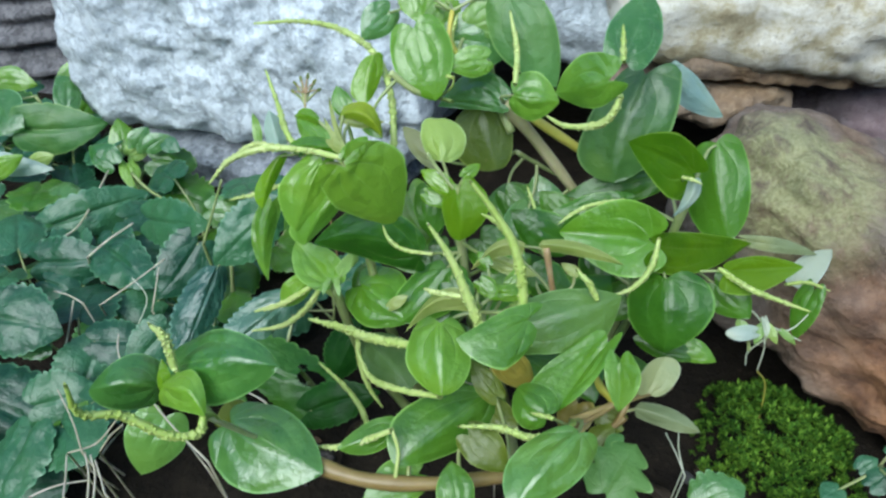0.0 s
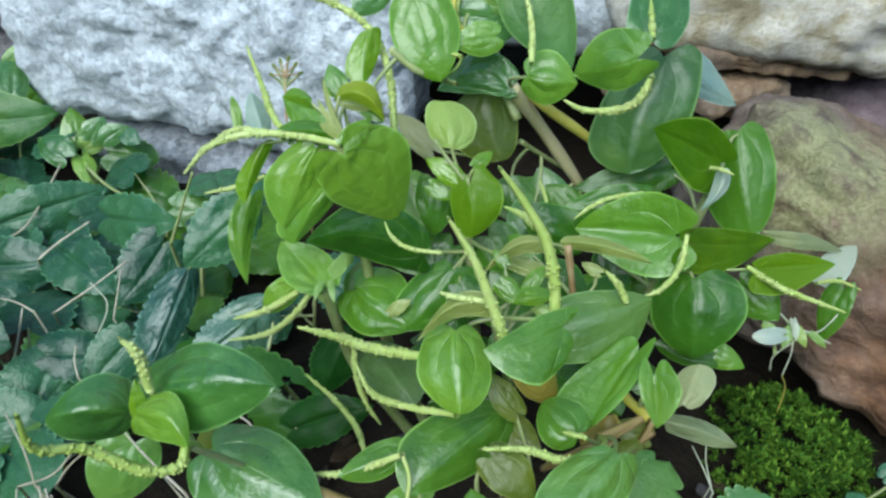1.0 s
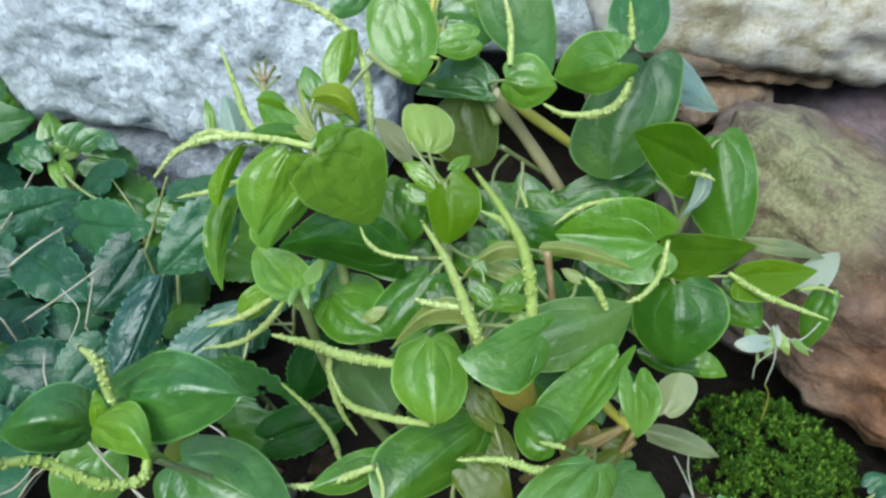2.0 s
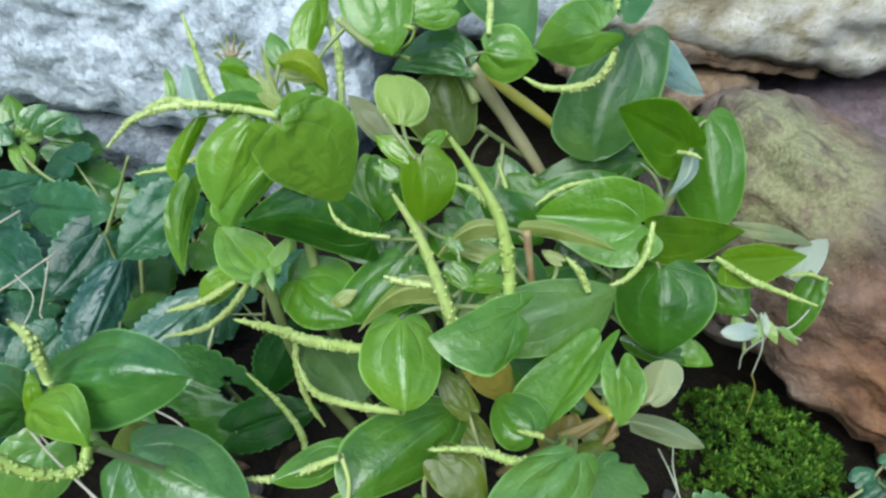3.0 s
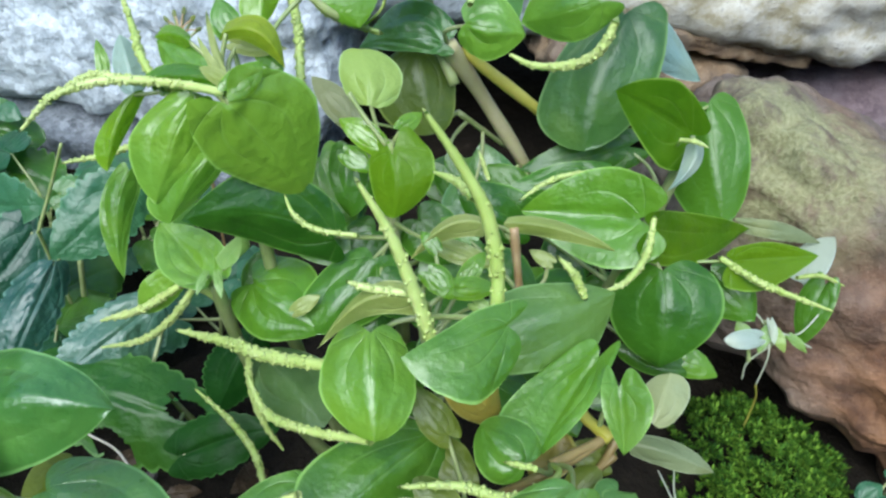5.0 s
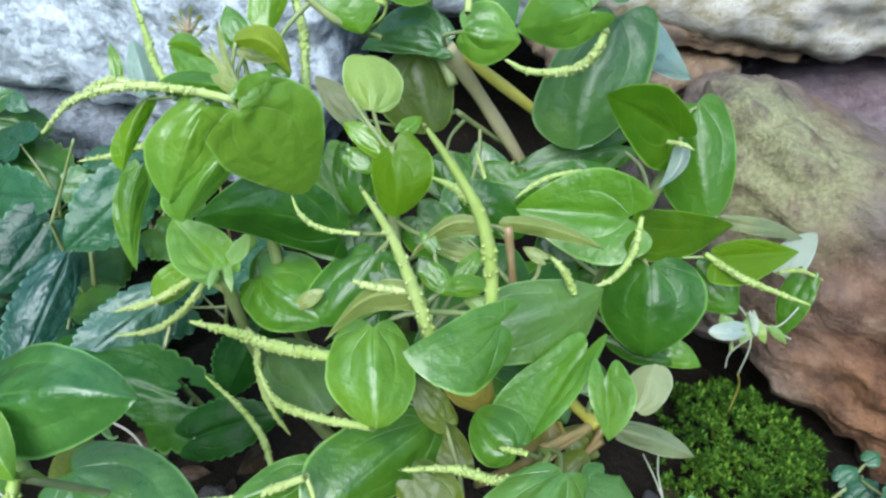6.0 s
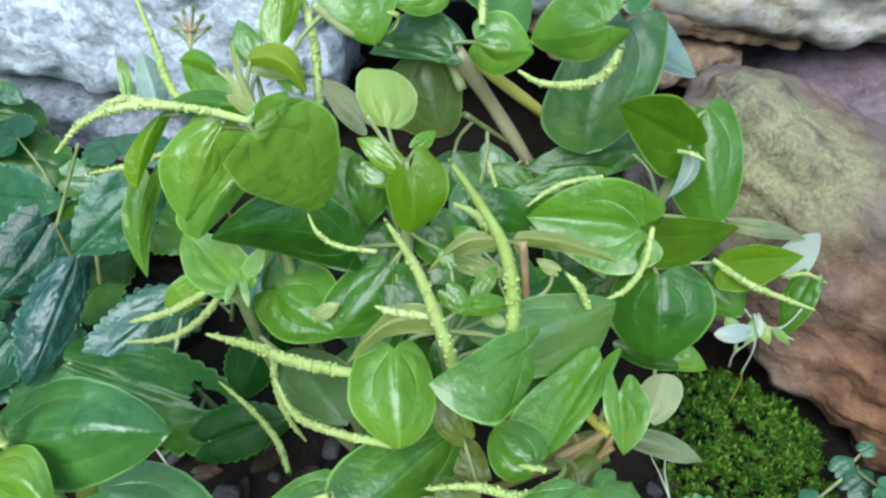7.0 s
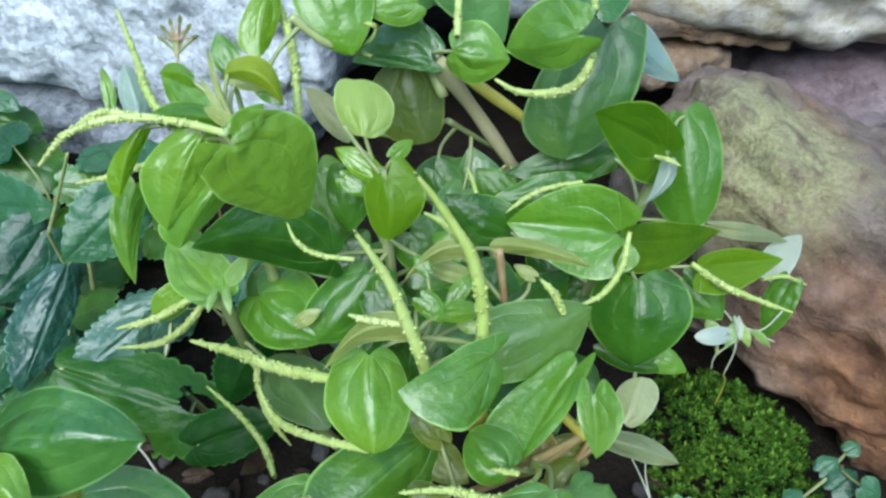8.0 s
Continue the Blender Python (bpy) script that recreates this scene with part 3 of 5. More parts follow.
# ---- unseen plain walls, added to block light from the low sky ----
def blocker_wall(name, x, y, length, turn):
    bm = bmesh.new()
    bmesh.ops.create_cube(bm, size=1.0, matrix=Matrix.Diagonal((length, 0.08, 0.6, 1.0)))
    bmesh.ops.bevel(bm, geom=bm.edges[:], offset=0.008, segments=2, affect="EDGES")
    mesh = bpy.data.meshes.new(name)
    bm.to_mesh(mesh)
    bm.free()
    mesh.materials.append(BLOCKER)
    ob = new(name, mesh)
    ob.matrix_world = pose(x, y, 0.25, 0, 0, turn)
    return tagged(ob, "unseen plain dark wall added to block low sky light", "wall", kind="structure")


blocker_wall("wall_north", 0, 0.92, 1.92, 0)
blocker_wall("wall_south", 0, -0.92, 1.92, 0)
blocker_wall("wall_east", 0.92, 0, 1.756, 90)
blocker_wall("wall_west", -0.92, 0, 1.756, 90)

# ---- stones ----
stone("grey_boulder", (-0.09, 0.470, 0.108), (0.112, 0.112, 0.092), (0, 6, -12), 1, GREY, "large pale grey crystalline boulder behind the plants", square=8, rough=0.035, fine=0.015, cells=96)
stone("grey_block", (0.05, 0.454, 0.160), (0.085, 0.11, 0.086), (0, 3, -6), 12, GREY, "pale grey stone block between two boulders", square=6, rough=0.05, fine=0.008, cells=48)
stone("grey_slab", (-0.09, 0.457, -0.008), (0.095, 0.098, 0.028), (0, 11, -14), 2, SLATE, "low grey stone slab under the pale boulder", square=5, rough=0.08, layers=0.004)
stone("layered_slab", (-0.39, 0.6, 0.06), (0.14, 0.1, 0.085), (0, 0, 6), 3, STRATA, "dark grey layered stone slab beyond the boulder", square=6, layers=0.012, cells=64)
stone("ochre_boulder", (0.262, 0.431, 0.158), (0.185, 0.112, 0.083), (-3, 3, 3), 4, OCHRE, "ochre and white weathered boulder", square=9, rough=0.04, fine=0.014, layers=0.003, cells=76)
stone("tan_slab", (0.132, 0.360, 0.072), (0.046, 0.042, 0.010), (0, 5, 6), 5, TAN, "tan layered slab wedged under the ochre boulder", square=7, rough=0.08, fine=0.012, layers=0.003, cells=56)
stone("brown_ledge", (0.158, 0.366, 0.0885), (0.052, 0.046, 0.006), (2, 9, 8), 9, TAN, "thin brown stone ledge over the tan slab", square=7, rough=0.08, fine=0.012, layers=0.003, cells=56)
stone("purple_boulder", (0.335, 0.375, 0.026), (0.13, 0.055, 0.05), (0, 0, 4), 6, PURPLE, "purplish brown stone in the shade", square=4, rough=0.08, fine=0.016, cells=56)
stone("rusty_boulder", (0.2286, 0.1796, 0.0243), (0.1505, 0.0456, 0.0438), (-11.9, 18.0, -37.6), 7, RUSTY, "rusty brown boulder with yellow-green lichen on top", square=4.0, rough=0.05, fine=0.018, layers=0.004, cells=90)

for k, (x, y, size) in enumerate(((-0.044, 0.166, 0.0045), (-0.062, 0.181, 0.0025), (-0.012, 0.181, 0.004), (0.093, 0.158, 0.003), (-0.03, 0.172, 0.002))):
    stone("pebble", (x, y, size * 0.3), (size, size * 0.8, size * 0.55), (0, 0, 40 * k), 20 + k, PEBBLE, "small dark grey pebble on the soil", square=2.6, rough=0.15, fine=0.002, cells=12)["group"] = "pebbles"

# ---- plants ----
clump = plant("peperomia_clump", 0.03, 0.19, 0, "bushy peperomia clump with heart-shaped glossy leaves and thin flower spikes", "plant")
sprout = plant("peperomia_sprout", -0.07, 0.13, 0, "young peperomia shoot with pale glossy leaves and two spikes", "plant")
weedA = plant("weed", -0.05, 0.19, 0, "dark toothed weed with insect-eaten leaves", "weed", "weeds")
weedB = plant("weed", -0.11, 0.24, 0, "bluish green scalloped weed with puckered leaves", "weed", "weeds")
weedC = plant("weed", -0.16, 0.2, 0, "low bluish green weed on the soil", "weed", "weeds")
weedD = plant("weed", 0.165, 0.155, 0, "small bluish green weed leaves at the foot of the rusty stone", "weed", "weeds")
herb = plant("herb", -0.23, 0.37, 0, "green herb with oval pointed leaves beside the boulder", "weed")
seedling = plant("seedling", -0.19, 0.37, 0, "small bright seedling at the foot of the boulder", "weed")
ivy = plant("ivy", 0.05, 0.13, 0, "pale green lobed ivy leaves near the soil", "weed")

pallid = plant("pale_seedling", 0.112, 0.17, 0, "whitish wilted seedling with bare roots above the moss", "plant")
bud = plant("dry_flower", -0.055, 0.27, 0, "small brown dried flower head on a thin stalk", "flower")
stem(bud, STEM["stemR"], 0.001, (-0.05, 0.275, -0.005), (-0.051, 0.271, 0.04), (-0.052, 0.268, 0.09))
stem(pallid, STEM["stemY"], 0.0006, (0.131, 0.186, -0.005), (0.121, 0.177, 0.03), (0.1093, 0.1671, 0.0495))

for points in (
    ((0.0, 0.187, -0.005), (-0.018, 0.184, 0.06), (-0.024, 0.178, 0.126)),
    ((-0.004, 0.184, -0.005), (-0.026, 0.182, 0.04), (-0.033, 0.175, 0.082)),
    ((0.02, 0.19, -0.005), (0.012, 0.186, 0.06), (0.006, 0.18, 0.116)),
    ((0.03, 0.172, -0.005), (0.022, 0.155, 0.05), (0.012, 0.145, 0.098)),
    ((0.05, 0.187, -0.005), (0.062, 0.185, 0.05), (0.07, 0.178, 0.098)),
    ((0.06, 0.2, -0.005), (0.078, 0.2, 0.06), (0.084, 0.196, 0.108)),
):
    stem(clump, STEM["stem"], 0.0035, *points)
stem(sprout, STEM["stem"], 0.0016, (-0.04, 0.165, -0.005), (-0.045, 0.135, 0.05), (-0.054, 0.114, 0.092))
stem(sprout, STEM["stem"], 0.002, (-0.054, 0.114, 0.092), (-0.06, 0.122, 0.094), (-0.066, 0.126, 0.1))
stem(weedA, STEM["stem"], 0.002, (-0.04, 0.19, -0.005), (-0.06, 0.195, 0.03))
stem(weedB, STEM["stem"], 0.002, (-0.1, 0.25, -0.005), (-0.09, 0.24, 0.04))
stem(weedC, STEM["stem"], 0.002, (-0.15, 0.22, -0.005), (-0.14, 0.215, 0.03))
stem(weedD, STEM["stem"], 0.0012, (0.162, 0.158, -0.005), (0.16, 0.155, 0.012))
stem(herb, STEM["stem"], 0.002, (-0.23, 0.39, -0.005), (-0.24, 0.385, 0.05))
stem(seedling, STEM["stem"], 0.0015, (-0.19, 0.37, -0.005), (-0.185, 0.37, 0.025))
stem(ivy, STEM["stem"], 0.0015, (0.05, 0.125, -0.005), (0.05, 0.13, 0.02))

stem(clump, STEM["stem"], 0.0010, (-0.0020, 0.1832, 0.1258), (0.0017, 0.1808, 0.1209), (0.0058, 0.1785, 0.1162))
stem(clump, STEM["stem"], 0.0027, (0.0266, 0.2231, 0.1108), (0.0200, 0.2316, 0.1250), (0.0191, 0.2405, 0.1398), (0.0224, 0.2492, 0.1542))
stem(clump, STEM["stemP"], 0.0042, (0.0234, 0.2224, 0.1225), (0.0377, 0.2310, 0.1020), (0.0526, 0.2347, 0.0806), (0.0636, 0.2425, 0.0630))
stem(clump, STEM["stemY"], 0.0033, (0.0292, 0.2264, 0.1208), (0.0332, 0.2244, 0.1163), (0.0529, 0.2250, 0.1018), (0.0670, 0.2343, 0.0850))
stem(clump, STEM["stem"], 0.0016, (0.0292, 0.2284, 0.1001), (0.0467, 0.2370, 0.0848))
stem(clump, STEM["stemR"], 0.0018, (0.0326, 0.1652, 0.1043), (0.0365, 0.1637, 0.0852), (0.0426, 0.1681, 0.0580))
stem(clump, STEM["stemT"], 0.0024, (0.0614, 0.1432, 0.0700), (0.0490, 0.1359, 0.0678), (0.0367, 0.1315, 0.0643), (0.0273, 0.1357, 0.0493))
stem(clump, STEM["stemT"], 0.0020, (0.0388, 0.1311, 0.0688), (0.0545, 0.1390, 0.0673), (0.0737, 0.1510, 0.0599))
stem(clump, STEM["stemY"], 0.0027, (0.0535, 0.1366, 0.0691), (0.0485, 0.1438, 0.0697), (0.0463, 0.1530, 0.0731))
stem(clump, STEM["paleS"], 0.0019, (-0.0134, 0.2057, 0.1410), (-0.0058, 0.2059, 0.1346), (0.0023, 0.2120, 0.1294))
stem(clump, STEM["stemY"], 0.0015, (0.0058, 0.2292, 0.1515), (0.0050, 0.2217, 0.1450), (0.0093, 0.2197, 0.1392), (0.0171, 0.2209, 0.1374))
stem(clump, STEM["stemT"], 0.0020, (0.0592, 0.1482, 0.0669), (0.0566, 0.1401, 0.0633), (0.0505, 0.1354, 0.0535))
stem(clump, STEM["stemT"], 0.0015, (0.0567, 0.1382, 0.0612), (0.0515, 0.1365, 0.0565), (0.0441, 0.1357, 0.0494))
stem(clump, STEM["stemT"], 0.0042, (-0.0372, 0.1214, 0.0651), (-0.0197, 0.1162, 0.0632), (-0.0013, 0.1155, 0.0621), (0.0205, 0.1186, 0.0610))
stem(clump, STEM["stemY"], 0.0013, (0.0466, 0.1502, 0.0663), (0.0472, 0.1434, 0.0617), (0.0506, 0.1392, 0.0578))
stem(pallid, STEM["root"], 0.0005, (0.1020, 0.1755, 0.0725), (0.1072, 0.1718, 0.0680), (0.1085, 0.1673, 0.0617), (0.1093, 0.1671, 0.0495))
stem(pallid, STEM["root"], 0.0005, (0.1072, 0.1718, 0.0680), (0.1135, 0.1688, 0.0662), (0.1190, 0.1663, 0.0646))
stem(pallid, STEM["root"], 0.0005, (0.1080, 0.1711, 0.0675), (0.1161, 0.1697, 0.0662), (0.1242, 0.1739, 0.0713))
stem(pallid, STEM["root"], 0.0005, (0.1085, 0.1685, 0.0631), (0.1045, 0.1683, 0.0574), (0.1056, 0.1687, 0.0505))
stem(bud, STEM["stemR"], 0.0008, (-0.0516, 0.2482, 0.0974), (-0.0527, 0.2609, 0.1056), (-0.0522, 0.2649, 0.1108))
stem(bud, STEM["stemR"], 0.0005, (-0.0527, 0.2628, 0.1080), (-0.0549, 0.2644, 0.1098), (-0.0563, 0.2649, 0.1104))
stem(bud, STEM["stemR"], 0.0005, (-0.0527, 0.2628, 0.1080), (-0.0536, 0.2650, 0.1108), (-0.0543, 0.2658, 0.1117))
stem(bud, STEM["stemR"], 0.0005, (-0.0527, 0.2628, 0.1080), (-0.0522, 0.2653, 0.1113), (-0.0518, 0.2662, 0.1124))
stem(bud, STEM["stemR"], 0.0005, (-0.0527, 0.2628, 0.1080), (-0.0507, 0.2644, 0.1102), (-0.0494, 0.2648, 0.1109))
stem(bud, STEM["stemR"], 0.0005, (-0.0527, 0.2628, 0.1080), (-0.0497, 0.2631, 0.1086), (-0.0478, 0.2630, 0.1086))
stem(bud, STEM["stemR"], 0.0005, (-0.0527, 0.2628, 0.1080), (-0.0554, 0.2632, 0.1082), (-0.0572, 0.2632, 0.1081))

blade(clump, LEAF["fresh"], (-0.0244, 0.1721, 0.1278), (-0.0182, 0.1740, 0.1188), (-0.0109, 0.1783, 0.1031), (-0.0085, 0.1814, 0.1260), (-0.0279, 0.1707, 0.1148), lobe=0.2, relief=1.8)
blade(clump, LEAF["fresh"], (-0.0327, 0.1822, 0.1238), (-0.0374, 0.1777, 0.1162), (-0.0422, 0.1754, 0.1031), (-0.0332, 0.1788, 0.1110), (-0.0469, 0.1810, 0.1155), lobe=0.16, relief=2.2)
blade(clump, LEAF["fresh"], (-0.0298, 0.1784, 0.1139), (-0.0344, 0.1751, 0.1085), (-0.0398, 0.1739, 0.0990), (-0.0294, 0.1785, 0.1082), (-0.0443, 0.1780, 0.1038), lobe=0.1, relief=1.6)
blade(clump, LEAF["deep"], (-0.0056, 0.1745, 0.0948), (-0.0204, 0.1734, 0.1022), (-0.0361, 0.1699, 0.1028), (-0.0170, 0.1732, 0.0921), (-0.0162, 0.1782, 0.1102), lobe=0.1, relief=0.8)
blade(clump, LEAF["fresh"], (-0.0327, 0.1723, 0.0850), (-0.0393, 0.1812, 0.0858), (-0.0463, 0.1892, 0.0888), (-0.0450, 0.1765, 0.0854), (-0.0321, 0.1811, 0.0901), lobe=0.14, relief=2.0)
blade(clump, LEAF["mint"], (-0.0298, 0.1726, 0.0876), (-0.0266, 0.1746, 0.0895), (-0.0266, 0.1801, 0.0921), (-0.0298, 0.1781, 0.0902), (-0.0249, 0.1776, 0.0895), lobe=0.05, relief=1.0)
blade(clump, LEAF["mid"], (-0.0244, 0.1777, 0.0790), (-0.0163, 0.1700, 0.0793), (-0.0081, 0.1643, 0.0757), (-0.0118, 0.1807, 0.0829), (-0.0242, 0.1676, 0.0722), lobe=0.2, relief=2.4)
blade(clump, LEAF["mid"], (0.0034, 0.1739, 0.0894), (-0.0035, 0.1673, 0.0832), (-0.0099, 0.1643, 0.0751), (0.0067, 0.1667, 0.0800), (-0.0118, 0.1721, 0.0825), lobe=0.16, relief=1.4)
leaf(clump, LEAF["deep"], (0.0047, 0.1687, 0.0881), (0.0101, 0.1617, 0.0815), (-0.08, -0.72, 0.69), 0.0115, lobe=0.12)
blade(clump, LEAF["fresh"], (0.0019, 0.1404, 0.0982), (0.0018, 0.1315, 0.0952), (0.0023, 0.1243, 0.0878), (0.0098, 0.1325, 0.0922), (-0.0074, 0.1349, 0.0917), lobe=0.14, relief=1.5, blunt=0.4, peaks=(0.45, 0.42))
blade(clump, LEAF["veil"], (-0.0226, 0.1658, 0.0678), (-0.0153, 0.1556, 0.0689), (-0.0074, 0.1449, 0.0661), (-0.0062, 0.1598, 0.0690), (-0.0215, 0.1538, 0.0642), lobe=0.08, relief=1.2)
blade(clump, LEAF["sheen"], (0.0225, 0.1465, 0.0902), (0.0377, 0.1487, 0.0939), (0.0538, 0.1542, 0.0955), (0.0335, 0.1555, 0.0963), (0.0465, 0.1442, 0.0859), lobe=0.1, relief=0.9, peaks=(0.36, 0.7))
blade(clump, LEAF["fresh"], (0.0229, 0.1269, 0.1124), (0.0140, 0.1220, 0.1125), (0.0057, 0.1214, 0.1115), (0.0168, 0.1149, 0.1080), (0.0178, 0.1276, 0.1153), lobe=0.2, relief=0.8, peaks=(0.22, 0.4), sharp=1.25)
blade(clump, LEAF["mid"], (0.0483, 0.1429, 0.0876), (0.0415, 0.1365, 0.0834), (0.0328, 0.1256, 0.0796), (0.0423, 0.1308, 0.0854), (0.0268, 0.1340, 0.0840), lobe=0.3, relief=1.0)
blade(clump, LEAF["fresh"], (0.0297, 0.1227, 0.0818), (0.0260, 0.1252, 0.0836), (0.0226, 0.1311, 0.0831), (0.0227, 0.1227, 0.0781), (0.0314, 0.1292, 0.0843), lobe=0.12, relief=2.4, blunt=0.7)
blade(clump, LEAF["fresh"], (0.0500, 0.1347, 0.0876), (0.0496, 0.1296, 0.0848), (0.0482, 0.1227, 0.0828), (0.0542, 0.1279, 0.0893), (0.0456, 0.1318, 0.0871), lobe=0.3, relief=1.2)
blade(clump, LEAF["pale"], (0.0608, 0.1360, 0.0749), (0.0634, 0.1394, 0.0777), (0.0667, 0.1449, 0.0802), (0.0595, 0.1420, 0.0756), (0.0693, 0.1390, 0.0776), lobe=0.1, relief=0.6, blunt=1, peaks=(0.48, 0.48), petiole=False)
blade(clump, LEAF["grey"], (0.0585, 0.1380, 0.0658), (0.0667, 0.1348, 0.0658), (0.0767, 0.1315, 0.0627), (0.0696, 0.1375, 0.0661), (0.0677, 0.1330, 0.0622), lobe=0.0, relief=0.6, peaks=(0.5, 0.5))
blade(clump, LEAF["fresh"], (0.0160, 0.1374, 0.0724), (0.0020, 0.1265, 0.0719), (-0.0102, 0.1173, 0.0673), (0.0108, 0.1261, 0.0652), (-0.0085, 0.1308, 0.0747), lobe=0.1, relief=1.2)
blade(clump, LEAF["fresh"], (-0.0107, 0.1274, 0.0713), (-0.0181, 0.1242, 0.0705), (-0.0267, 0.1224, 0.0682), (-0.0166, 0.1222, 0.0665), (-0.0182, 0.1291, 0.0714), lobe=0.08, relief=0.8)
blade(clump, LEAF["golden"], (0.0071, 0.1761, 0.1152), (0.0079, 0.1719, 0.1108), (0.0076, 0.1704, 0.1031), (0.0159, 0.1738, 0.1139), (0.0024, 0.1760, 0.1092), lobe=0.4, relief=0.8, blunt=0.7)
leaf(clump, LEAF["deep"], (-0.0013, 0.1915, 0.1079), (-0.0014, 0.1842, 0.0935), (-0.05, -0.89, 0.45), 0.0123, lobe=0.12)
leaf(clump, LEAF["bright"], (0.0046, 0.1795, 0.1155), (-0.0043, 0.1846, 0.1192), (-0.19, -0.77, 0.61), 0.0061)
blade(clump, LEAF["mint"], (0.0025, 0.1837, 0.1229), (0.0022, 0.1883, 0.1271), (0.0008, 0.1961, 0.1302), (-0.0042, 0.1933, 0.1269), (0.0096, 0.1906, 0.1269), lobe=0.1, relief=1.8, blunt=0.6)
blade(clump, LEAF["olive"], (0.0171, 0.2320, 0.1172), (0.0182, 0.2256, 0.1081), (0.0221, 0.2201, 0.0974), (0.0273, 0.2271, 0.1093), (0.0054, 0.2275, 0.1036), lobe=0.1, relief=0.5, blunt=0.5)
blade(clump, LEAF["blue"], (0.0226, 0.2215, 0.1230), (0.0119, 0.2262, 0.1235), (0.0007, 0.2309, 0.1174), (0.0115, 0.2244, 0.1192), (0.0145, 0.2306, 0.1311), lobe=0.12, relief=2.6, peaks=(0.5, 0.42))
blade(clump, LEAF["fresh"], (0.0247, 0.2042, 0.1340), (0.0309, 0.2013, 0.1340), (0.0386, 0.2022, 0.1326), (0.0317, 0.2072, 0.1402), (0.0300, 0.2016, 0.1264), lobe=0.14, relief=2.8)
blade(clump, LEAF["fresh"], (0.0498, 0.1907, 0.1446), (0.0437, 0.1942, 0.1406), (0.0372, 0.2020, 0.1355), (0.0472, 0.1928, 0.1346), (0.0426, 0.2003, 0.1482), lobe=0.3, relief=1.0, petiole=False)
blade(clump, LEAF["sheen"], (0.0709, 0.2262, 0.1307), (0.0638, 0.2156, 0.1162), (0.0617, 0.2094, 0.0985), (0.0803, 0.2153, 0.1183), (0.0501, 0.2212, 0.1068), lobe=0.12, relief=1.2, blunt=0.5, peaks=(0.42, 0.6))
blade(clump, LEAF["silver"], (0.0869, 0.2493, 0.1220), (0.0973, 0.2485, 0.1135), (0.1106, 0.2485, 0.1034), (0.0969, 0.2503, 0.1199), (0.0937, 0.2495, 0.1078), lobe=0.06, relief=1.2, petiole=False)
blade(clump, LEAF["golden"], (0.0807, 0.1925, 0.1127), (0.0702, 0.1929, 0.1184), (0.0587, 0.1913, 0.1246), (0.0730, 0.1882, 0.1063), (0.0734, 0.1908, 0.1272), lobe=0.25, relief=0.7, peaks=(0.2, 0.26), sharp=1.3)
blade(clump, LEAF["deep"], (0.0945, 0.2121, 0.1124), (0.0951, 0.2002, 0.1006), (0.0985, 0.1911, 0.0864), (0.1044, 0.2015, 0.1047), (0.0863, 0.2055, 0.0930), lobe=0.1, relief=0.9, blunt=0.3)
blade(clump, LEAF["mid"], (0.0655, 0.1756, 0.0994), (0.0545, 0.1824, 0.0961), (0.0401, 0.1869, 0.0940), (0.0559, 0.1688, 0.0904), (0.0573, 0.1837, 0.1091), lobe=0.2, relief=0.9)
leaf(clump, LEAF["deep"], (0.0627, 0.1986, 0.0971), (0.0369, 0.1988, 0.0913), (-0.14, -0.78, 0.61), 0.0097)
blade(clump, LEAF["golden"], (0.0684, 0.1737, 0.0982), (0.0871, 0.1831, 0.0900), (0.1070, 0.1921, 0.0849), (0.0830, 0.1831, 0.0964), (0.0782, 0.1732, 0.0869), lobe=0.1, relief=0.8)
blade(clump, LEAF["golden"], (0.0932, 0.1752, 0.0871), (0.1049, 0.1767, 0.0868), (0.1171, 0.1764, 0.0877), (0.1020, 0.1777, 0.0911), (0.0980, 0.1684, 0.0825), lobe=0.1, relief=0.7)
blade(clump, LEAF["deep"], (0.0708, 0.1677, 0.0902), (0.0702, 0.1599, 0.0837), (0.0705, 0.1551, 0.0712), (0.0837, 0.1583, 0.0864), (0.0602, 0.1676, 0.0778), lobe=0.14, relief=1.0, blunt=0.2)
leaf(clump, LEAF["deep"], (0.0918, 0.1788, 0.0785), (0.1014, 0.1687, 0.0723), (-0.41, -0.72, 0.56), 0.0133)
leaf(clump, LEAF["deep"], (0.0680, 0.1663, 0.0680), (0.0852, 0.1590, 0.0638), (-0.15, -0.73, 0.67), 0.0110)
leaf(clump, LEAF["mid"], (0.0785, 0.1624, 0.0661), (0.0893, 0.1580, 0.0636), (-0.15, -0.73, 0.67), 0.0076)
leaf(clump, LEAF["deep"], (0.1243, 0.1775, 0.0769), (0.1197, 0.1707, 0.0605), (-0.76, -0.50, 0.42), 0.0091)
leaf(clump, LEAF["grey"], (0.1060, 0.1929, 0.0854), (0.1316, 0.1929, 0.0792), (0.13, -0.85, 0.51), 0.0050, relief=0.3)
leaf(clump, LEAF["white"], (0.1218, 0.1828, 0.0732), (0.1378, 0.1962, 0.0797), (-0.17, -0.27, 0.95), 0.0099, relief=0.3, lobe=0.02)
leaf(clump, LEAF["white"], (0.1035, 0.1671, 0.0679), (0.0945, 0.1678, 0.0667), (-0.16, -0.63, 0.76), 0.0050, relief=0.3, blunt=0.6, petiole=False)
blade(clump, LEAF["white"], (0.0800, 0.1872, 0.1140), (0.0780, 0.1825, 0.1097), (0.0730, 0.1808, 0.1039), (0.0813, 0.1841, 0.1103), (0.0768, 0.1849, 0.1086), lobe=0.02, relief=0.4, petiole=False)
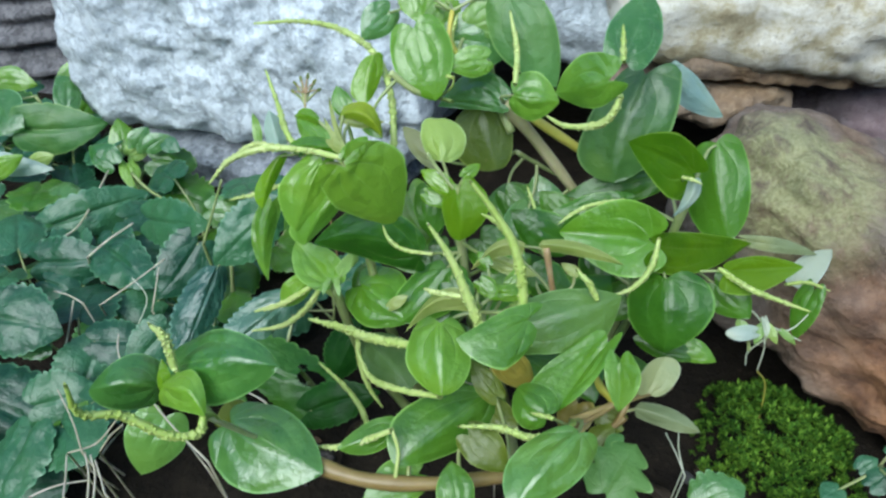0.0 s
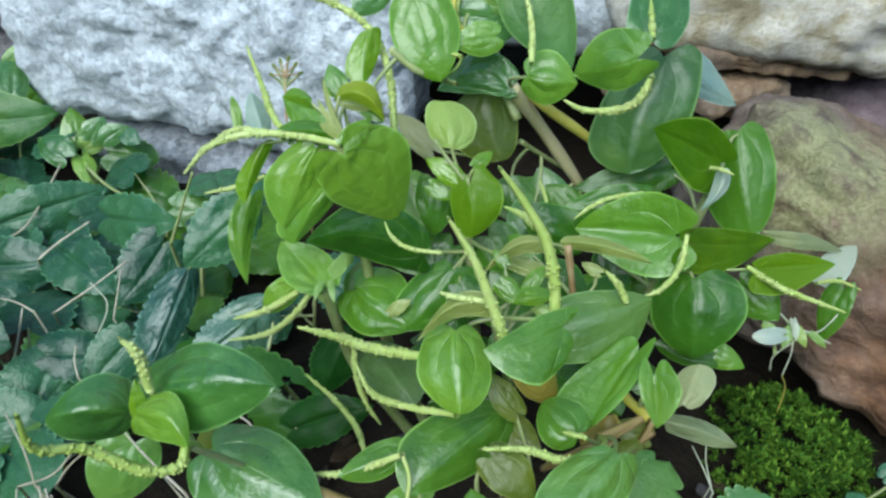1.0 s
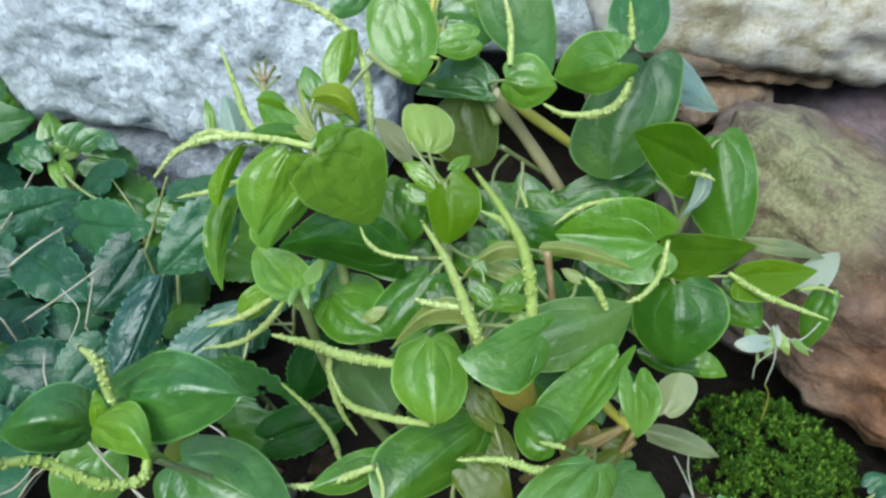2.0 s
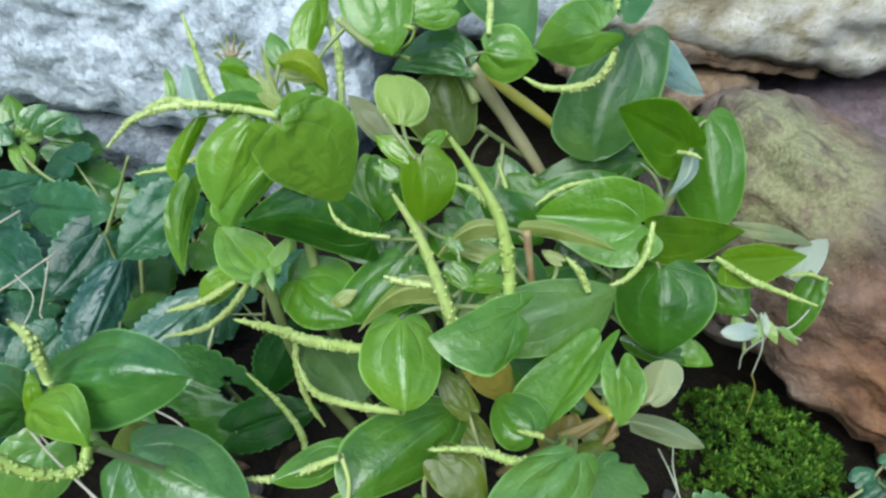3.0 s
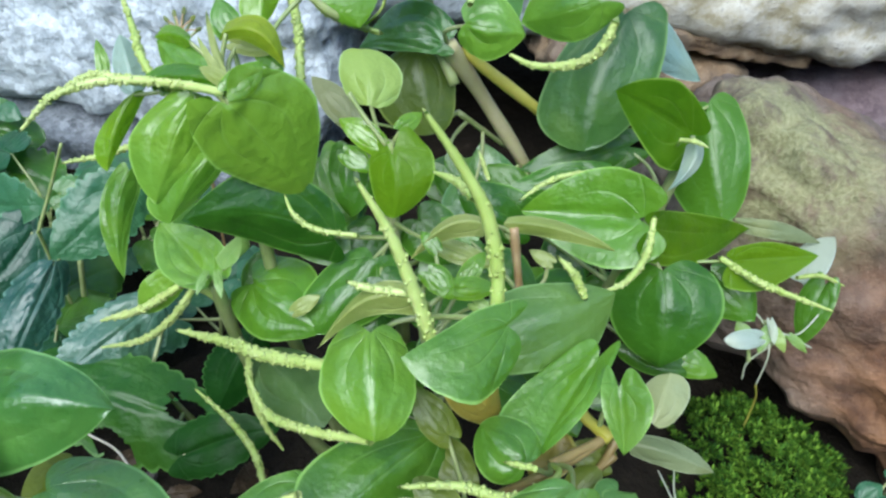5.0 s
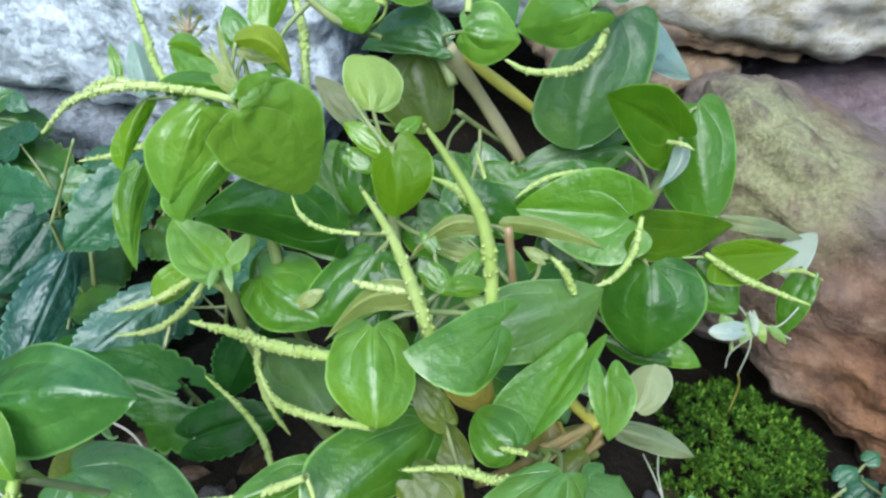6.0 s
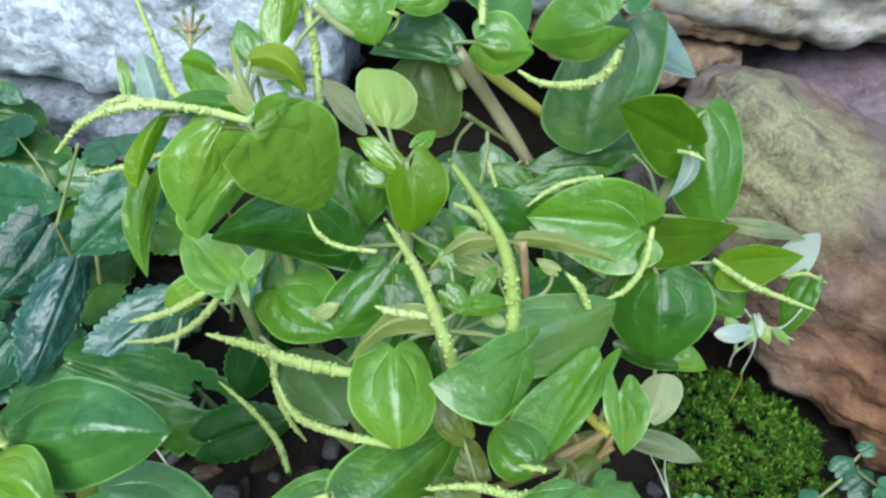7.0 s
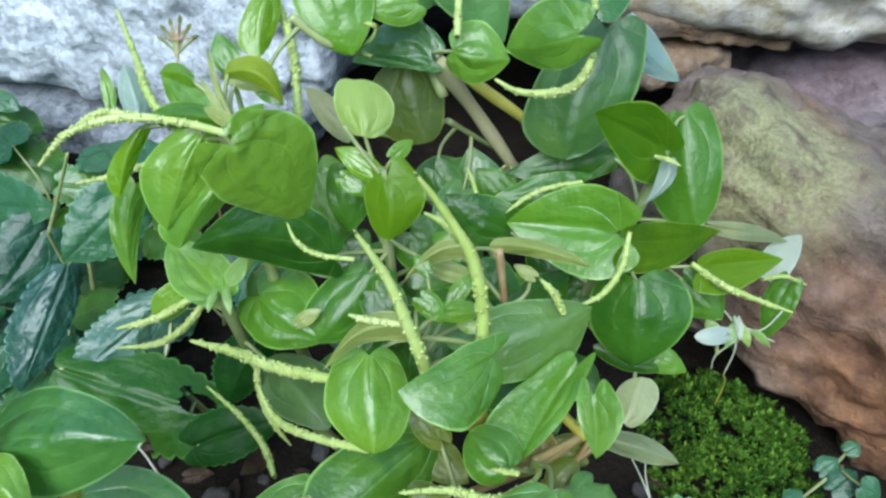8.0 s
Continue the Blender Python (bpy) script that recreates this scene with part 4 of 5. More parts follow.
leaf(clump, LEAF["mid"], (-0.0062, 0.2160, 0.1509), (0.0006, 0.2042, 0.1323), (-0.02, -0.85, 0.53), 0.0196, lobe=0.12, relief=1.4, blunt=0.3)
blade(clump, LEAF["bright"], (-0.0188, 0.2121, 0.1439), (-0.0206, 0.2059, 0.1377), (-0.0207, 0.2026, 0.1324), (-0.0165, 0.2094, 0.1381), (-0.0258, 0.2058, 0.1363), lobe=0.08, relief=0.6, petiole=False)
leaf(clump, LEAF["fresh"], (-0.0267, 0.1964, 0.1325), (-0.0298, 0.2024, 0.1383), (-0.04, -0.71, 0.71), 0.0061)
leaf(clump, LEAF["soft"], (0.0233, 0.2239, 0.1575), (0.0387, 0.2105, 0.1335), (-0.15, -0.90, 0.41), 0.0198, lobe=0.1)
leaf(clump, LEAF["blue"], (0.0568, 0.2035, 0.1456), (0.0675, 0.2267, 0.1590), (-0.01, -0.50, 0.87), 0.0164, lobe=0.1)
leaf(clump, LEAF["blue"], (0.0057, 0.2263, 0.1429), (0.0251, 0.2246, 0.1404), (-0.04, -0.93, 0.36), 0.0185, blunt=0.4, relief=1.4)
leaf(clump, LEAF["mint"], (0.0121, 0.2274, 0.1475), (0.0256, 0.2278, 0.1527), (-0.10, -0.94, 0.32), 0.0145)
leaf(clump, LEAF["fresh"], (0.0040, 0.2395, 0.1518), (-0.0036, 0.2326, 0.1429), (0.17, -0.84, 0.52), 0.0151)
leaf(clump, LEAF["bright"], (-0.0075, 0.2265, 0.1595), (-0.0049, 0.2200, 0.1512), (-0.04, -0.80, 0.60), 0.0088)
leaf(clump, LEAF["blue"], (-0.0158, 0.2472, 0.1455), (-0.0256, 0.2411, 0.1378), (0.21, -0.88, 0.43), 0.0118)
leaf(clump, LEAF["fresh"], (0.0162, 0.2130, 0.1419), (0.0038, 0.2114, 0.1399), (0.06, -0.91, 0.40), 0.0097)
leaf(clump, LEAF["blue"], (0.0429, 0.2187, 0.0759), (0.0372, 0.2300, 0.0899), (-0.21, -0.80, 0.56), 0.0154)
leaf(clump, LEAF["deep"], (0.0431, 0.1916, 0.0867), (0.0248, 0.1972, 0.0956), (-0.03, -0.87, 0.49), 0.0145)
leaf(clump, LEAF["deep"], (0.0785, 0.2186, 0.0952), (0.0469, 0.2176, 0.0878), (-0.10, -0.82, 0.56), 0.0133)
leaf(clump, LEAF["deep"], (0.0255, 0.2217, 0.0864), (0.0340, 0.2136, 0.0767), (-0.16, -0.82, 0.55), 0.0116)
blade(clump, LEAF["straw"], (0.0092, 0.1380, 0.1078), (0.0006, 0.1390, 0.1075), (-0.0075, 0.1377, 0.0975), (0.0025, 0.1392, 0.1037), (0.0010, 0.1421, 0.1077), lobe=0.0, relief=0.4, peaks=(0.4, 0.55))
blade(clump, LEAF["straw"], (0.0259, 0.1616, 0.1076), (0.0180, 0.1614, 0.1077), (0.0105, 0.1603, 0.0998), (0.0182, 0.1619, 0.1034), (0.0190, 0.1641, 0.1079), lobe=0.0, relief=0.4, peaks=(0.45, 0.45))
blade(clump, LEAF["straw"], (0.0303, 0.1653, 0.1055), (0.0414, 0.1642, 0.1048), (0.0552, 0.1623, 0.1001), (0.0419, 0.1668, 0.1053), (0.0413, 0.1643, 0.1020), lobe=0.0, relief=0.4, peaks=(0.45, 0.45))
leaf(clump, LEAF["straw"], (0.0174, 0.1679, 0.0977), (0.0303, 0.1632, 0.0954), (-0.15, -0.74, 0.66), 0.0050, fold=0.3)
leaf(clump, LEAF["fresh"], (-0.0313, 0.1851, 0.1288), (-0.0422, 0.1959, 0.1308), (-0.40, -0.54, 0.74), 0.0075)
blade(clump, LEAF["lime"], (-0.0269, 0.1878, 0.1358), (-0.0195, 0.1851, 0.1371), (-0.0147, 0.1843, 0.1302), (-0.0175, 0.1892, 0.1379), (-0.0217, 0.1867, 0.1344), lobe=0.0, relief=0.6, peaks=(0.6, 0.45))
blade(clump, LEAF["silver"], (-0.0504, 0.2013, 0.1164), (-0.0515, 0.2050, 0.1215), (-0.0539, 0.2109, 0.1260), (-0.0552, 0.2059, 0.1205), (-0.0485, 0.2081, 0.1206), lobe=0.08, relief=0.6, petiole=False)
blade(clump, LEAF["bright"], (-0.0338, 0.1891, 0.1335), (-0.0377, 0.1922, 0.1336), (-0.0424, 0.1962, 0.1312), (-0.0386, 0.1928, 0.1313), (-0.0380, 0.1956, 0.1344), lobe=0.1, relief=0.6)
leaf(clump, LEAF["fresh"], (-0.0580, 0.2072, 0.1170), (-0.0602, 0.2138, 0.1239), (0.21, -0.68, 0.71), 0.0032)
blade(clump, LEAF["bright"], (-0.0466, 0.1910, 0.1212), (-0.0507, 0.1871, 0.1149), (-0.0534, 0.1836, 0.1060), (-0.0480, 0.1893, 0.1151), (-0.0554, 0.1874, 0.1123), lobe=0.05, relief=0.7)
blade(clump, LEAF["fresh"], (-0.0593, 0.2133, 0.0885), (-0.0634, 0.2075, 0.0767), (-0.0625, 0.2010, 0.0617), (-0.0580, 0.2130, 0.0816), (-0.0675, 0.2101, 0.0799), lobe=0.08, relief=1.2, peaks=(0.25, 0.35))
leaf(clump, LEAF["bright"], (-0.0242, 0.1729, 0.1303), (-0.0182, 0.1788, 0.1338), (0.31, -0.69, 0.65), 0.0056)
leaf(clump, LEAF["grey"], (-0.0005, 0.2260, 0.0981), (-0.0128, 0.2381, 0.1059), (-0.25, -0.69, 0.68), 0.0089)
leaf(clump, LEAF["fresh"], (-0.0441, 0.1826, 0.0773), (-0.0540, 0.1816, 0.0662), (-0.25, -0.92, 0.30), 0.0087)
blade(clump, LEAF["mintgloss"], (0.0365, 0.1146, 0.0850), (0.0277, 0.1061, 0.0832), (0.0191, 0.0987, 0.0761), (0.0353, 0.1047, 0.0793), (0.0195, 0.1112, 0.0807), lobe=0.12, relief=1.6)
leaf(clump, LEAF["olive"], (0.0093, 0.1192, 0.0782), (0.0194, 0.1122, 0.0723), (0.01, -0.63, 0.77), 0.0110)
leaf(clump, LEAF["fresh"], (0.0061, 0.1034, 0.0709), (0.0045, 0.1140, 0.0747), (-0.04, -0.34, 0.94), 0.0101, relief=1.5)
leaf(clump, LEAF["fresh"], (-0.0045, 0.1188, 0.0615), (-0.0195, 0.1111, 0.0599), (0.17, -0.50, 0.85), 0.0123)
leaf(clump, LEAF["brown"], (0.0175, 0.1316, 0.0941), (0.0284, 0.1363, 0.0756), (0.53, -0.84, 0.09), 0.0089)
leaf(clump, LEAF["olive"], (0.0175, 0.1346, 0.0755), (0.0104, 0.1420, 0.0822), (-0.04, -0.69, 0.72), 0.0074)
leaf(clump, LEAF["olive"], (0.0158, 0.1360, 0.0691), (0.0238, 0.1283, 0.0668), (-0.21, -0.47, 0.86), 0.0088)
leaf(clump, LEAF["bright"], (0.0128, 0.1488, 0.1057), (0.0173, 0.1448, 0.1022), (-0.12, -0.73, 0.68), 0.0052)
leaf(clump, LEAF["bright"], (0.0177, 0.1477, 0.1025), (0.0271, 0.1490, 0.1016), (0.16, -0.67, 0.72), 0.0047)
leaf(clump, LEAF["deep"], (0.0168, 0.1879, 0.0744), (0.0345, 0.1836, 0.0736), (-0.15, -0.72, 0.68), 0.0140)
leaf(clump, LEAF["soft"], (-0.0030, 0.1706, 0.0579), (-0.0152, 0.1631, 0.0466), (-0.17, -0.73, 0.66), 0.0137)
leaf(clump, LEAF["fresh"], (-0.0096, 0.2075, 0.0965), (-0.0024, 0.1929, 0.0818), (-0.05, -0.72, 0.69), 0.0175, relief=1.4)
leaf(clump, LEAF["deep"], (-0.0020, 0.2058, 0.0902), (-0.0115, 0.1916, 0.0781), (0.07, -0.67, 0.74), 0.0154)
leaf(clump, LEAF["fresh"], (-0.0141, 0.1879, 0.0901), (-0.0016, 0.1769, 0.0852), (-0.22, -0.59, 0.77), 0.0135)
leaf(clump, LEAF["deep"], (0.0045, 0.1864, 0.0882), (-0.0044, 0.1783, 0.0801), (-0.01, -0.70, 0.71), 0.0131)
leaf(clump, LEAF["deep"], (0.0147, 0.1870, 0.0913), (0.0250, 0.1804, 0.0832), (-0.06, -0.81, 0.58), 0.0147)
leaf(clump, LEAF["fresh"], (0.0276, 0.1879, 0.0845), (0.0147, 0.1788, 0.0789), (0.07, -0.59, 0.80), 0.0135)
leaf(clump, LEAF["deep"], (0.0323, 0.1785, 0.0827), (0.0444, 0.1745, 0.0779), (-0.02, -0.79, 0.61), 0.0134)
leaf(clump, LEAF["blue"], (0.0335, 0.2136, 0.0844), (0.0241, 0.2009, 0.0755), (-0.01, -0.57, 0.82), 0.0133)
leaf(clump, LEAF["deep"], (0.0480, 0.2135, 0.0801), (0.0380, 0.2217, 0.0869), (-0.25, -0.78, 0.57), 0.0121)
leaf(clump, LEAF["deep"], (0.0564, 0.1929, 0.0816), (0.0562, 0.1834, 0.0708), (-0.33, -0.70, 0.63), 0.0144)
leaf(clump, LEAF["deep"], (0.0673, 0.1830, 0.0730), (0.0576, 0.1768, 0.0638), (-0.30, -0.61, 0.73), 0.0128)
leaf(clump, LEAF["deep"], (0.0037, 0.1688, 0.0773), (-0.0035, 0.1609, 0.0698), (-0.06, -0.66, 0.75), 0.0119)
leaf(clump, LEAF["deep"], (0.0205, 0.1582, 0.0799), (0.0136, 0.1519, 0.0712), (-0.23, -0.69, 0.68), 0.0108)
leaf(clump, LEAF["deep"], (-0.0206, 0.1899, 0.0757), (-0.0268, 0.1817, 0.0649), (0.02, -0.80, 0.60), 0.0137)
leaf(clump, LEAF["straw"], (-0.0259, 0.1933, 0.1317), (-0.0146, 0.1911, 0.1318), (-0.18, -0.87, 0.47), 0.0039, relief=0.6)
leaf(clump, LEAF["bright"], (-0.0202, 0.1947, 0.1315), (-0.0155, 0.1879, 0.1280), (-0.25, -0.57, 0.78), 0.0057, relief=0.6)
leaf(clump, LEAF["fresh"], (-0.0273, 0.1999, 0.1311), (-0.0308, 0.2063, 0.1345), (-0.17, -0.53, 0.83), 0.0059, relief=0.6)
blade(clump, LEAF["bright"], (-0.0270, 0.1793, 0.1294), (-0.0350, 0.1826, 0.1289), (-0.0441, 0.1866, 0.1257), (-0.0363, 0.1830, 0.1256), (-0.0350, 0.1858, 0.1303), lobe=0.06, relief=0.8, petiole=False)
leaf(clump, LEAF["straw"], (-0.0245, 0.1768, 0.1302), (-0.0313, 0.1828, 0.1308), (-0.44, -0.58, 0.69), 0.0030, relief=0.6)
leaf(clump, LEAF["bright"], (0.0157, 0.1593, 0.1029), (0.0125, 0.1631, 0.1049), (-0.26, -0.62, 0.74), 0.0035, relief=0.6)
leaf(clump, LEAF["bright"], (-0.0028, 0.1839, 0.1111), (0.0034, 0.1803, 0.1085), (-0.17, -0.75, 0.63), 0.0053, relief=0.6)
leaf(clump, LEAF["straw"], (-0.0142, 0.1660, 0.0807), (-0.0085, 0.1669, 0.0845), (-0.27, -0.77, 0.57), 0.0038, relief=0.6)
leaf(clump, LEAF["bright"], (0.0211, 0.1546, 0.0988), (0.0259, 0.1595, 0.1025), (-0.06, -0.56, 0.83), 0.0042, relief=0.6)
leaf(clump, LEAF["mint"], (0.0220, 0.1484, 0.0982), (0.0266, 0.1457, 0.0977), (-0.29, -0.62, 0.73), 0.0033, relief=0.6)
leaf(clump, LEAF["straw"], (0.0429, 0.1661, 0.0940), (0.0383, 0.1694, 0.0952), (-0.32, -0.68, 0.66), 0.0033, relief=0.6)
leaf(clump, LEAF["mint"], (-0.0307, 0.1699, 0.0888), (-0.0292, 0.1644, 0.0861), (0.04, -0.44, 0.90), 0.0020, relief=0.6)
leaf(clump, LEAF["mint"], (-0.0331, 0.1702, 0.0886), (-0.0345, 0.1655, 0.0861), (0.22, -0.52, 0.83), 0.0018, relief=0.6)
leaf(clump, LEAF["fresh"], (-0.0407, 0.1876, 0.1234), (-0.0376, 0.1914, 0.1268), (0.28, -0.76, 0.59), 0.0042, relief=0.6)
leaf(clump, LEAF["bright"], (0.0089, 0.1823, 0.1182), (0.0140, 0.1860, 0.1204), (0.17, -0.68, 0.71), 0.0039, relief=0.6)
leaf(clump, LEAF["mid"], (-0.0139, 0.1795, 0.0944), (-0.0078, 0.1742, 0.0899), (-0.06, -0.69, 0.72), 0.0068, relief=0.6)
leaf(clump, LEAF["mid"], (0.0259, 0.1757, 0.0932), (0.0195, 0.1817, 0.0956), (-0.34, -0.62, 0.71), 0.0067, relief=0.6)
leaf(clump, LEAF["mint"], (0.0673, 0.1713, 0.0979), (0.0642, 0.1688, 0.0943), (-0.34, -0.61, 0.72), 0.0033, relief=0.6)
blade(sprout, LEAF["mintgloss"], (-0.0664, 0.1178, 0.0997), (-0.0718, 0.1144, 0.1047), (-0.0812, 0.1150, 0.1013), (-0.0749, 0.1133, 0.0954), (-0.0716, 0.1232, 0.1050), lobe=0.12, relief=2.2, blunt=0.2)
blade(sprout, LEAF["mintgloss"], (-0.0636, 0.1246, 0.0989), (-0.0487, 0.1195, 0.1068), (-0.0361, 0.1193, 0.1044), (-0.0527, 0.1298, 0.1070), (-0.0530, 0.1155, 0.0950), lobe=0.15, relief=2.2)
blade(sprout, LEAF["fresh"], (-0.0640, 0.1162, 0.1010), (-0.0569, 0.1128, 0.1039), (-0.0523, 0.1088, 0.0992), (-0.0568, 0.1183, 0.1044), (-0.0593, 0.1110, 0.0986), lobe=0.1, relief=1.8)
blade(sprout, LEAF["mintgloss"], (-0.0572, 0.1298, 0.0702), (-0.0438, 0.1216, 0.0707), (-0.0296, 0.1151, 0.0670), (-0.0402, 0.1316, 0.0719), (-0.0530, 0.1134, 0.0629), lobe=0.14, relief=2.0)
leaf(sprout, LEAF["mintgloss"], (-0.0807, 0.1379, 0.0623), (-0.0891, 0.1287, 0.0464), (0.18, -0.89, 0.42), 0.0176)
leaf(sprout, LEAF["olive"], (-0.0558, 0.1366, 0.0677), (-0.0616, 0.1295, 0.0695), (0.58, -0.28, 0.76), 0.0084)
leaf(sprout, LEAF["bright"], (-0.0638, 0.1168, 0.0986), (-0.0643, 0.1202, 0.1062), (0.40, -0.82, 0.40), 0.0034)
blade(weedA, LEAF["shade"], (-0.0893, 0.1938, 0.0349), (-0.0604, 0.1830, 0.0316), (-0.0345, 0.1776, 0.0246), (-0.0582, 0.1957, 0.0356), (-0.0642, 0.1722, 0.0187), lobe=0.08, relief=1.2, teeth=0.05, holes=((-0.26, 0.72, 0.34, 0.1), (-0.5, 0.6, 0.1, 0.03), (0.8, 0.34, 0.3, 0.09)))
blade(weedA, LEAF["matte"], (-0.0281, 0.1897, 0.0505), (-0.0337, 0.1837, 0.0431), (-0.0384, 0.1794, 0.0313), (-0.0270, 0.1832, 0.0383), (-0.0416, 0.1880, 0.0429), lobe=0.1, relief=0.8, teeth=0.05)
leaf(weedA, LEAF["matte"], (-0.0474, 0.1701, 0.0249), (-0.0210, 0.1714, 0.0339), (-0.21, -0.67, 0.71), 0.0167, teeth=0.05)
blade(weedA, LEAF["skysheen"], (-0.0589, 0.2090, 0.0462), (-0.0707, 0.1992, 0.0404), (-0.0854, 0.1925, 0.0314), (-0.0645, 0.1953, 0.0288), (-0.0789, 0.2046, 0.0431), lobe=0.1, relief=2.2, teeth=0.06)
leaf(weedB, LEAF["weed"], (-0.0691, 0.2355, 0.0681), (-0.0903, 0.2219, 0.0520), (0.16, -0.85, 0.50), 0.0216, teeth=0.07, relief=2)
blade(weedB, LEAF["skysheen"], (-0.0878, 0.2184, 0.0539), (-0.0921, 0.2042, 0.0444), (-0.1004, 0.1904, 0.0285), (-0.0868, 0.2074, 0.0406), (-0.1035, 0.2043, 0.0436), lobe=0.08, relief=2.2, teeth=0.06)
leaf(weedB, LEAF["weed"], (-0.1329, 0.2640, 0.0454), (-0.0972, 0.2441, 0.0572), (-0.54, -0.65, 0.53), 0.0214, teeth=0.07)
leaf(weedB, LEAF["weed"], (-0.1861, 0.2774, 0.0335), (-0.1479, 0.3019, 0.0358), (0.45, -0.74, 0.50), 0.0229, teeth=0.08)
leaf(weedB, LEAF["weed"], (-0.1044, 0.2442, 0.0468), (-0.1203, 0.2263, 0.0306), (0.31, -0.77, 0.55), 0.0241, teeth=0.07)
leaf(weedC, LEAF["weed"], (-0.1370, 0.1842, 0.0239), (-0.1352, 0.2051, 0.0346), (0.48, -0.43, 0.76), 0.0246, teeth=0.05)
leaf(weedC, LEAF["weed"], (-0.1081, 0.2035, 0.0349), (-0.1220, 0.1897, 0.0242), (0.28, -0.75, 0.60), 0.0189, teeth=0.05)
leaf(weedC, LEAF["weed"], (-0.1501, 0.1732, 0.0249), (-0.1287, 0.1799, 0.0273), (0.15, -0.71, 0.69), 0.0243, teeth=0.05)
leaf(weedC, LEAF["weed"], (-0.1851, 0.1846, 0.0176), (-0.1420, 0.1724, 0.0015), (0.19, -0.47, 0.86), 0.0377, teeth=0.05)
leaf(weedC, LEAF["weed"], (-0.1814, 0.2503, 0.0317), (-0.1493, 0.2501, 0.0343), (-0.05, -0.80, 0.59), 0.0253, teeth=0.06)
leaf(weedC, LEAF["weed"], (-0.1694, 0.1963, 0.0489), (-0.1417, 0.1924, 0.0436), (0.06, -0.63, 0.78), 0.0277, teeth=0.06)
leaf(weedC, LEAF["weed"], (-0.1515, 0.2531, 0.0378), (-0.1224, 0.2291, 0.0340), (-0.18, -0.37, 0.91), 0.0224, teeth=0.06)
leaf(herb, LEAF["soft"], (-0.2433, 0.3607, 0.0413), (-0.1932, 0.3673, 0.0411), (0.12, -0.89, 0.44), 0.0294, relief=0.4, fold=0.15, lobe=0.05, teeth=0.03)
leaf(herb, LEAF["blue"], (-0.2621, 0.3728, 0.0489), (-0.2363, 0.3568, 0.0443), (-0.21, -0.56, 0.80), 0.0308, relief=0.5)
leaf(herb, LEAF["fresh"], (-0.2114, 0.3965, 0.0626), (-0.2267, 0.3841, 0.0468), (0.40, -0.87, 0.29), 0.0185)
leaf(herb, LEAF["fresh"], (-0.2684, 0.4017, 0.0535), (-0.2460, 0.3996, 0.0506), (-0.02, -0.87, 0.49), 0.0155)
leaf(herb, LEAF["blue"], (-0.2168, 0.3729, 0.0485), (-0.2242, 0.3981, 0.0648), (0.41, -0.41, 0.82), 0.0146)
leaf(herb, LEAF["mint"], (-0.2270, 0.3407, 0.0317), (-0.2159, 0.3427, 0.0341), (0.08, -0.92, 0.38), 0.0088)
leaf(herb, LEAF["blue"], (-0.1701, 0.3453, 0.0370), (-0.1631, 0.3525, 0.0462), (0.36, -0.85, 0.39), 0.0126)
leaf(herb, LEAF["blue"], (-0.1610, 0.3409, 0.0394), (-0.1491, 0.3451, 0.0447), (0.17, -0.92, 0.36), 0.0106, teeth=0.06)
leaf(herb, LEAF["weed"], (-0.1522, 0.3432, 0.0423), (-0.1428, 0.3380, 0.0388), (-0.10, -0.67, 0.73), 0.0093)
leaf(herb, LEAF["white"], (-0.2453, 0.3286, 0.0407), (-0.2074, 0.3249, 0.0356), (0.00, -0.80, 0.59), 0.0121, relief=0.3)
leaf(herb, LEAF["fresh"], (-0.2357, 0.3145, 0.0387), (-0.2179, 0.3208, 0.0467), (0.20, -0.93, 0.30), 0.0118)
leaf(seedling, LEAF["bright"], (-0.1781, 0.3477, 0.0320), (-0.1825, 0.3603, 0.0482), (0.39, -0.68, 0.63), 0.0147)
leaf(seedling, LEAF["mint"], (-0.1762, 0.3471, 0.0313), (-0.1634, 0.3530, 0.0387), (0.22, -0.91, 0.35), 0.0109)
leaf(seedling, LEAF["fresh"], (-0.1749, 0.3399, 0.0300), (-0.1704, 0.3269, 0.0215), (0.33, -0.44, 0.84), 0.0107)
leaf(seedling, LEAF["blue"], (-0.1804, 0.3355, 0.0326), (-0.1970, 0.3456, 0.0377), (-0.12, -0.59, 0.80), 0.0157)
leaf(ivy, LEAF["soft"], (0.0472, 0.1158, 0.0571), (0.0577, 0.1279, 0.0627), (-0.07, -0.37, 0.93), 0.0177, teeth=0.28, nteeth=3)
leaf(ivy, LEAF["blue"], (0.0826, 0.1277, 0.0313), (0.0967, 0.1315, 0.0361), (-0.17, -0.46, 0.87), 0.0159, teeth=0.1, nteeth=5)
leaf(ivy, LEAF["weed"], (0.1806, 0.1703, -0.0296), (0.1939, 0.1745, -0.0218), (-0.40, -0.32, 0.86), 0.0133)
leaf(clump, LEAF["straw"], (-0.0255, 0.1789, 0.1292), (-0.0316, 0.1990, 0.1367), (-0.08, -0.37, 0.93), 0.0016, relief=0.3, lobe=0, petiole=False)
leaf(clump, LEAF["straw"], (-0.0249, 0.1772, 0.1290), (-0.0322, 0.1893, 0.1348), (-0.17, -0.51, 0.84), 0.0017, relief=0.3, lobe=0, petiole=False)
leaf(clump, LEAF["olive"], (0.0557, 0.1386, 0.0583), (0.0465, 0.1421, 0.0601), (-0.08, -0.62, 0.78), 0.0081, petiole=False)
leaf(clump, LEAF["brown"], (0.0431, 0.1422, 0.0626), (0.0383, 0.1347, 0.0560), (-0.29, -0.51, 0.81), 0.0107, petiole=False)
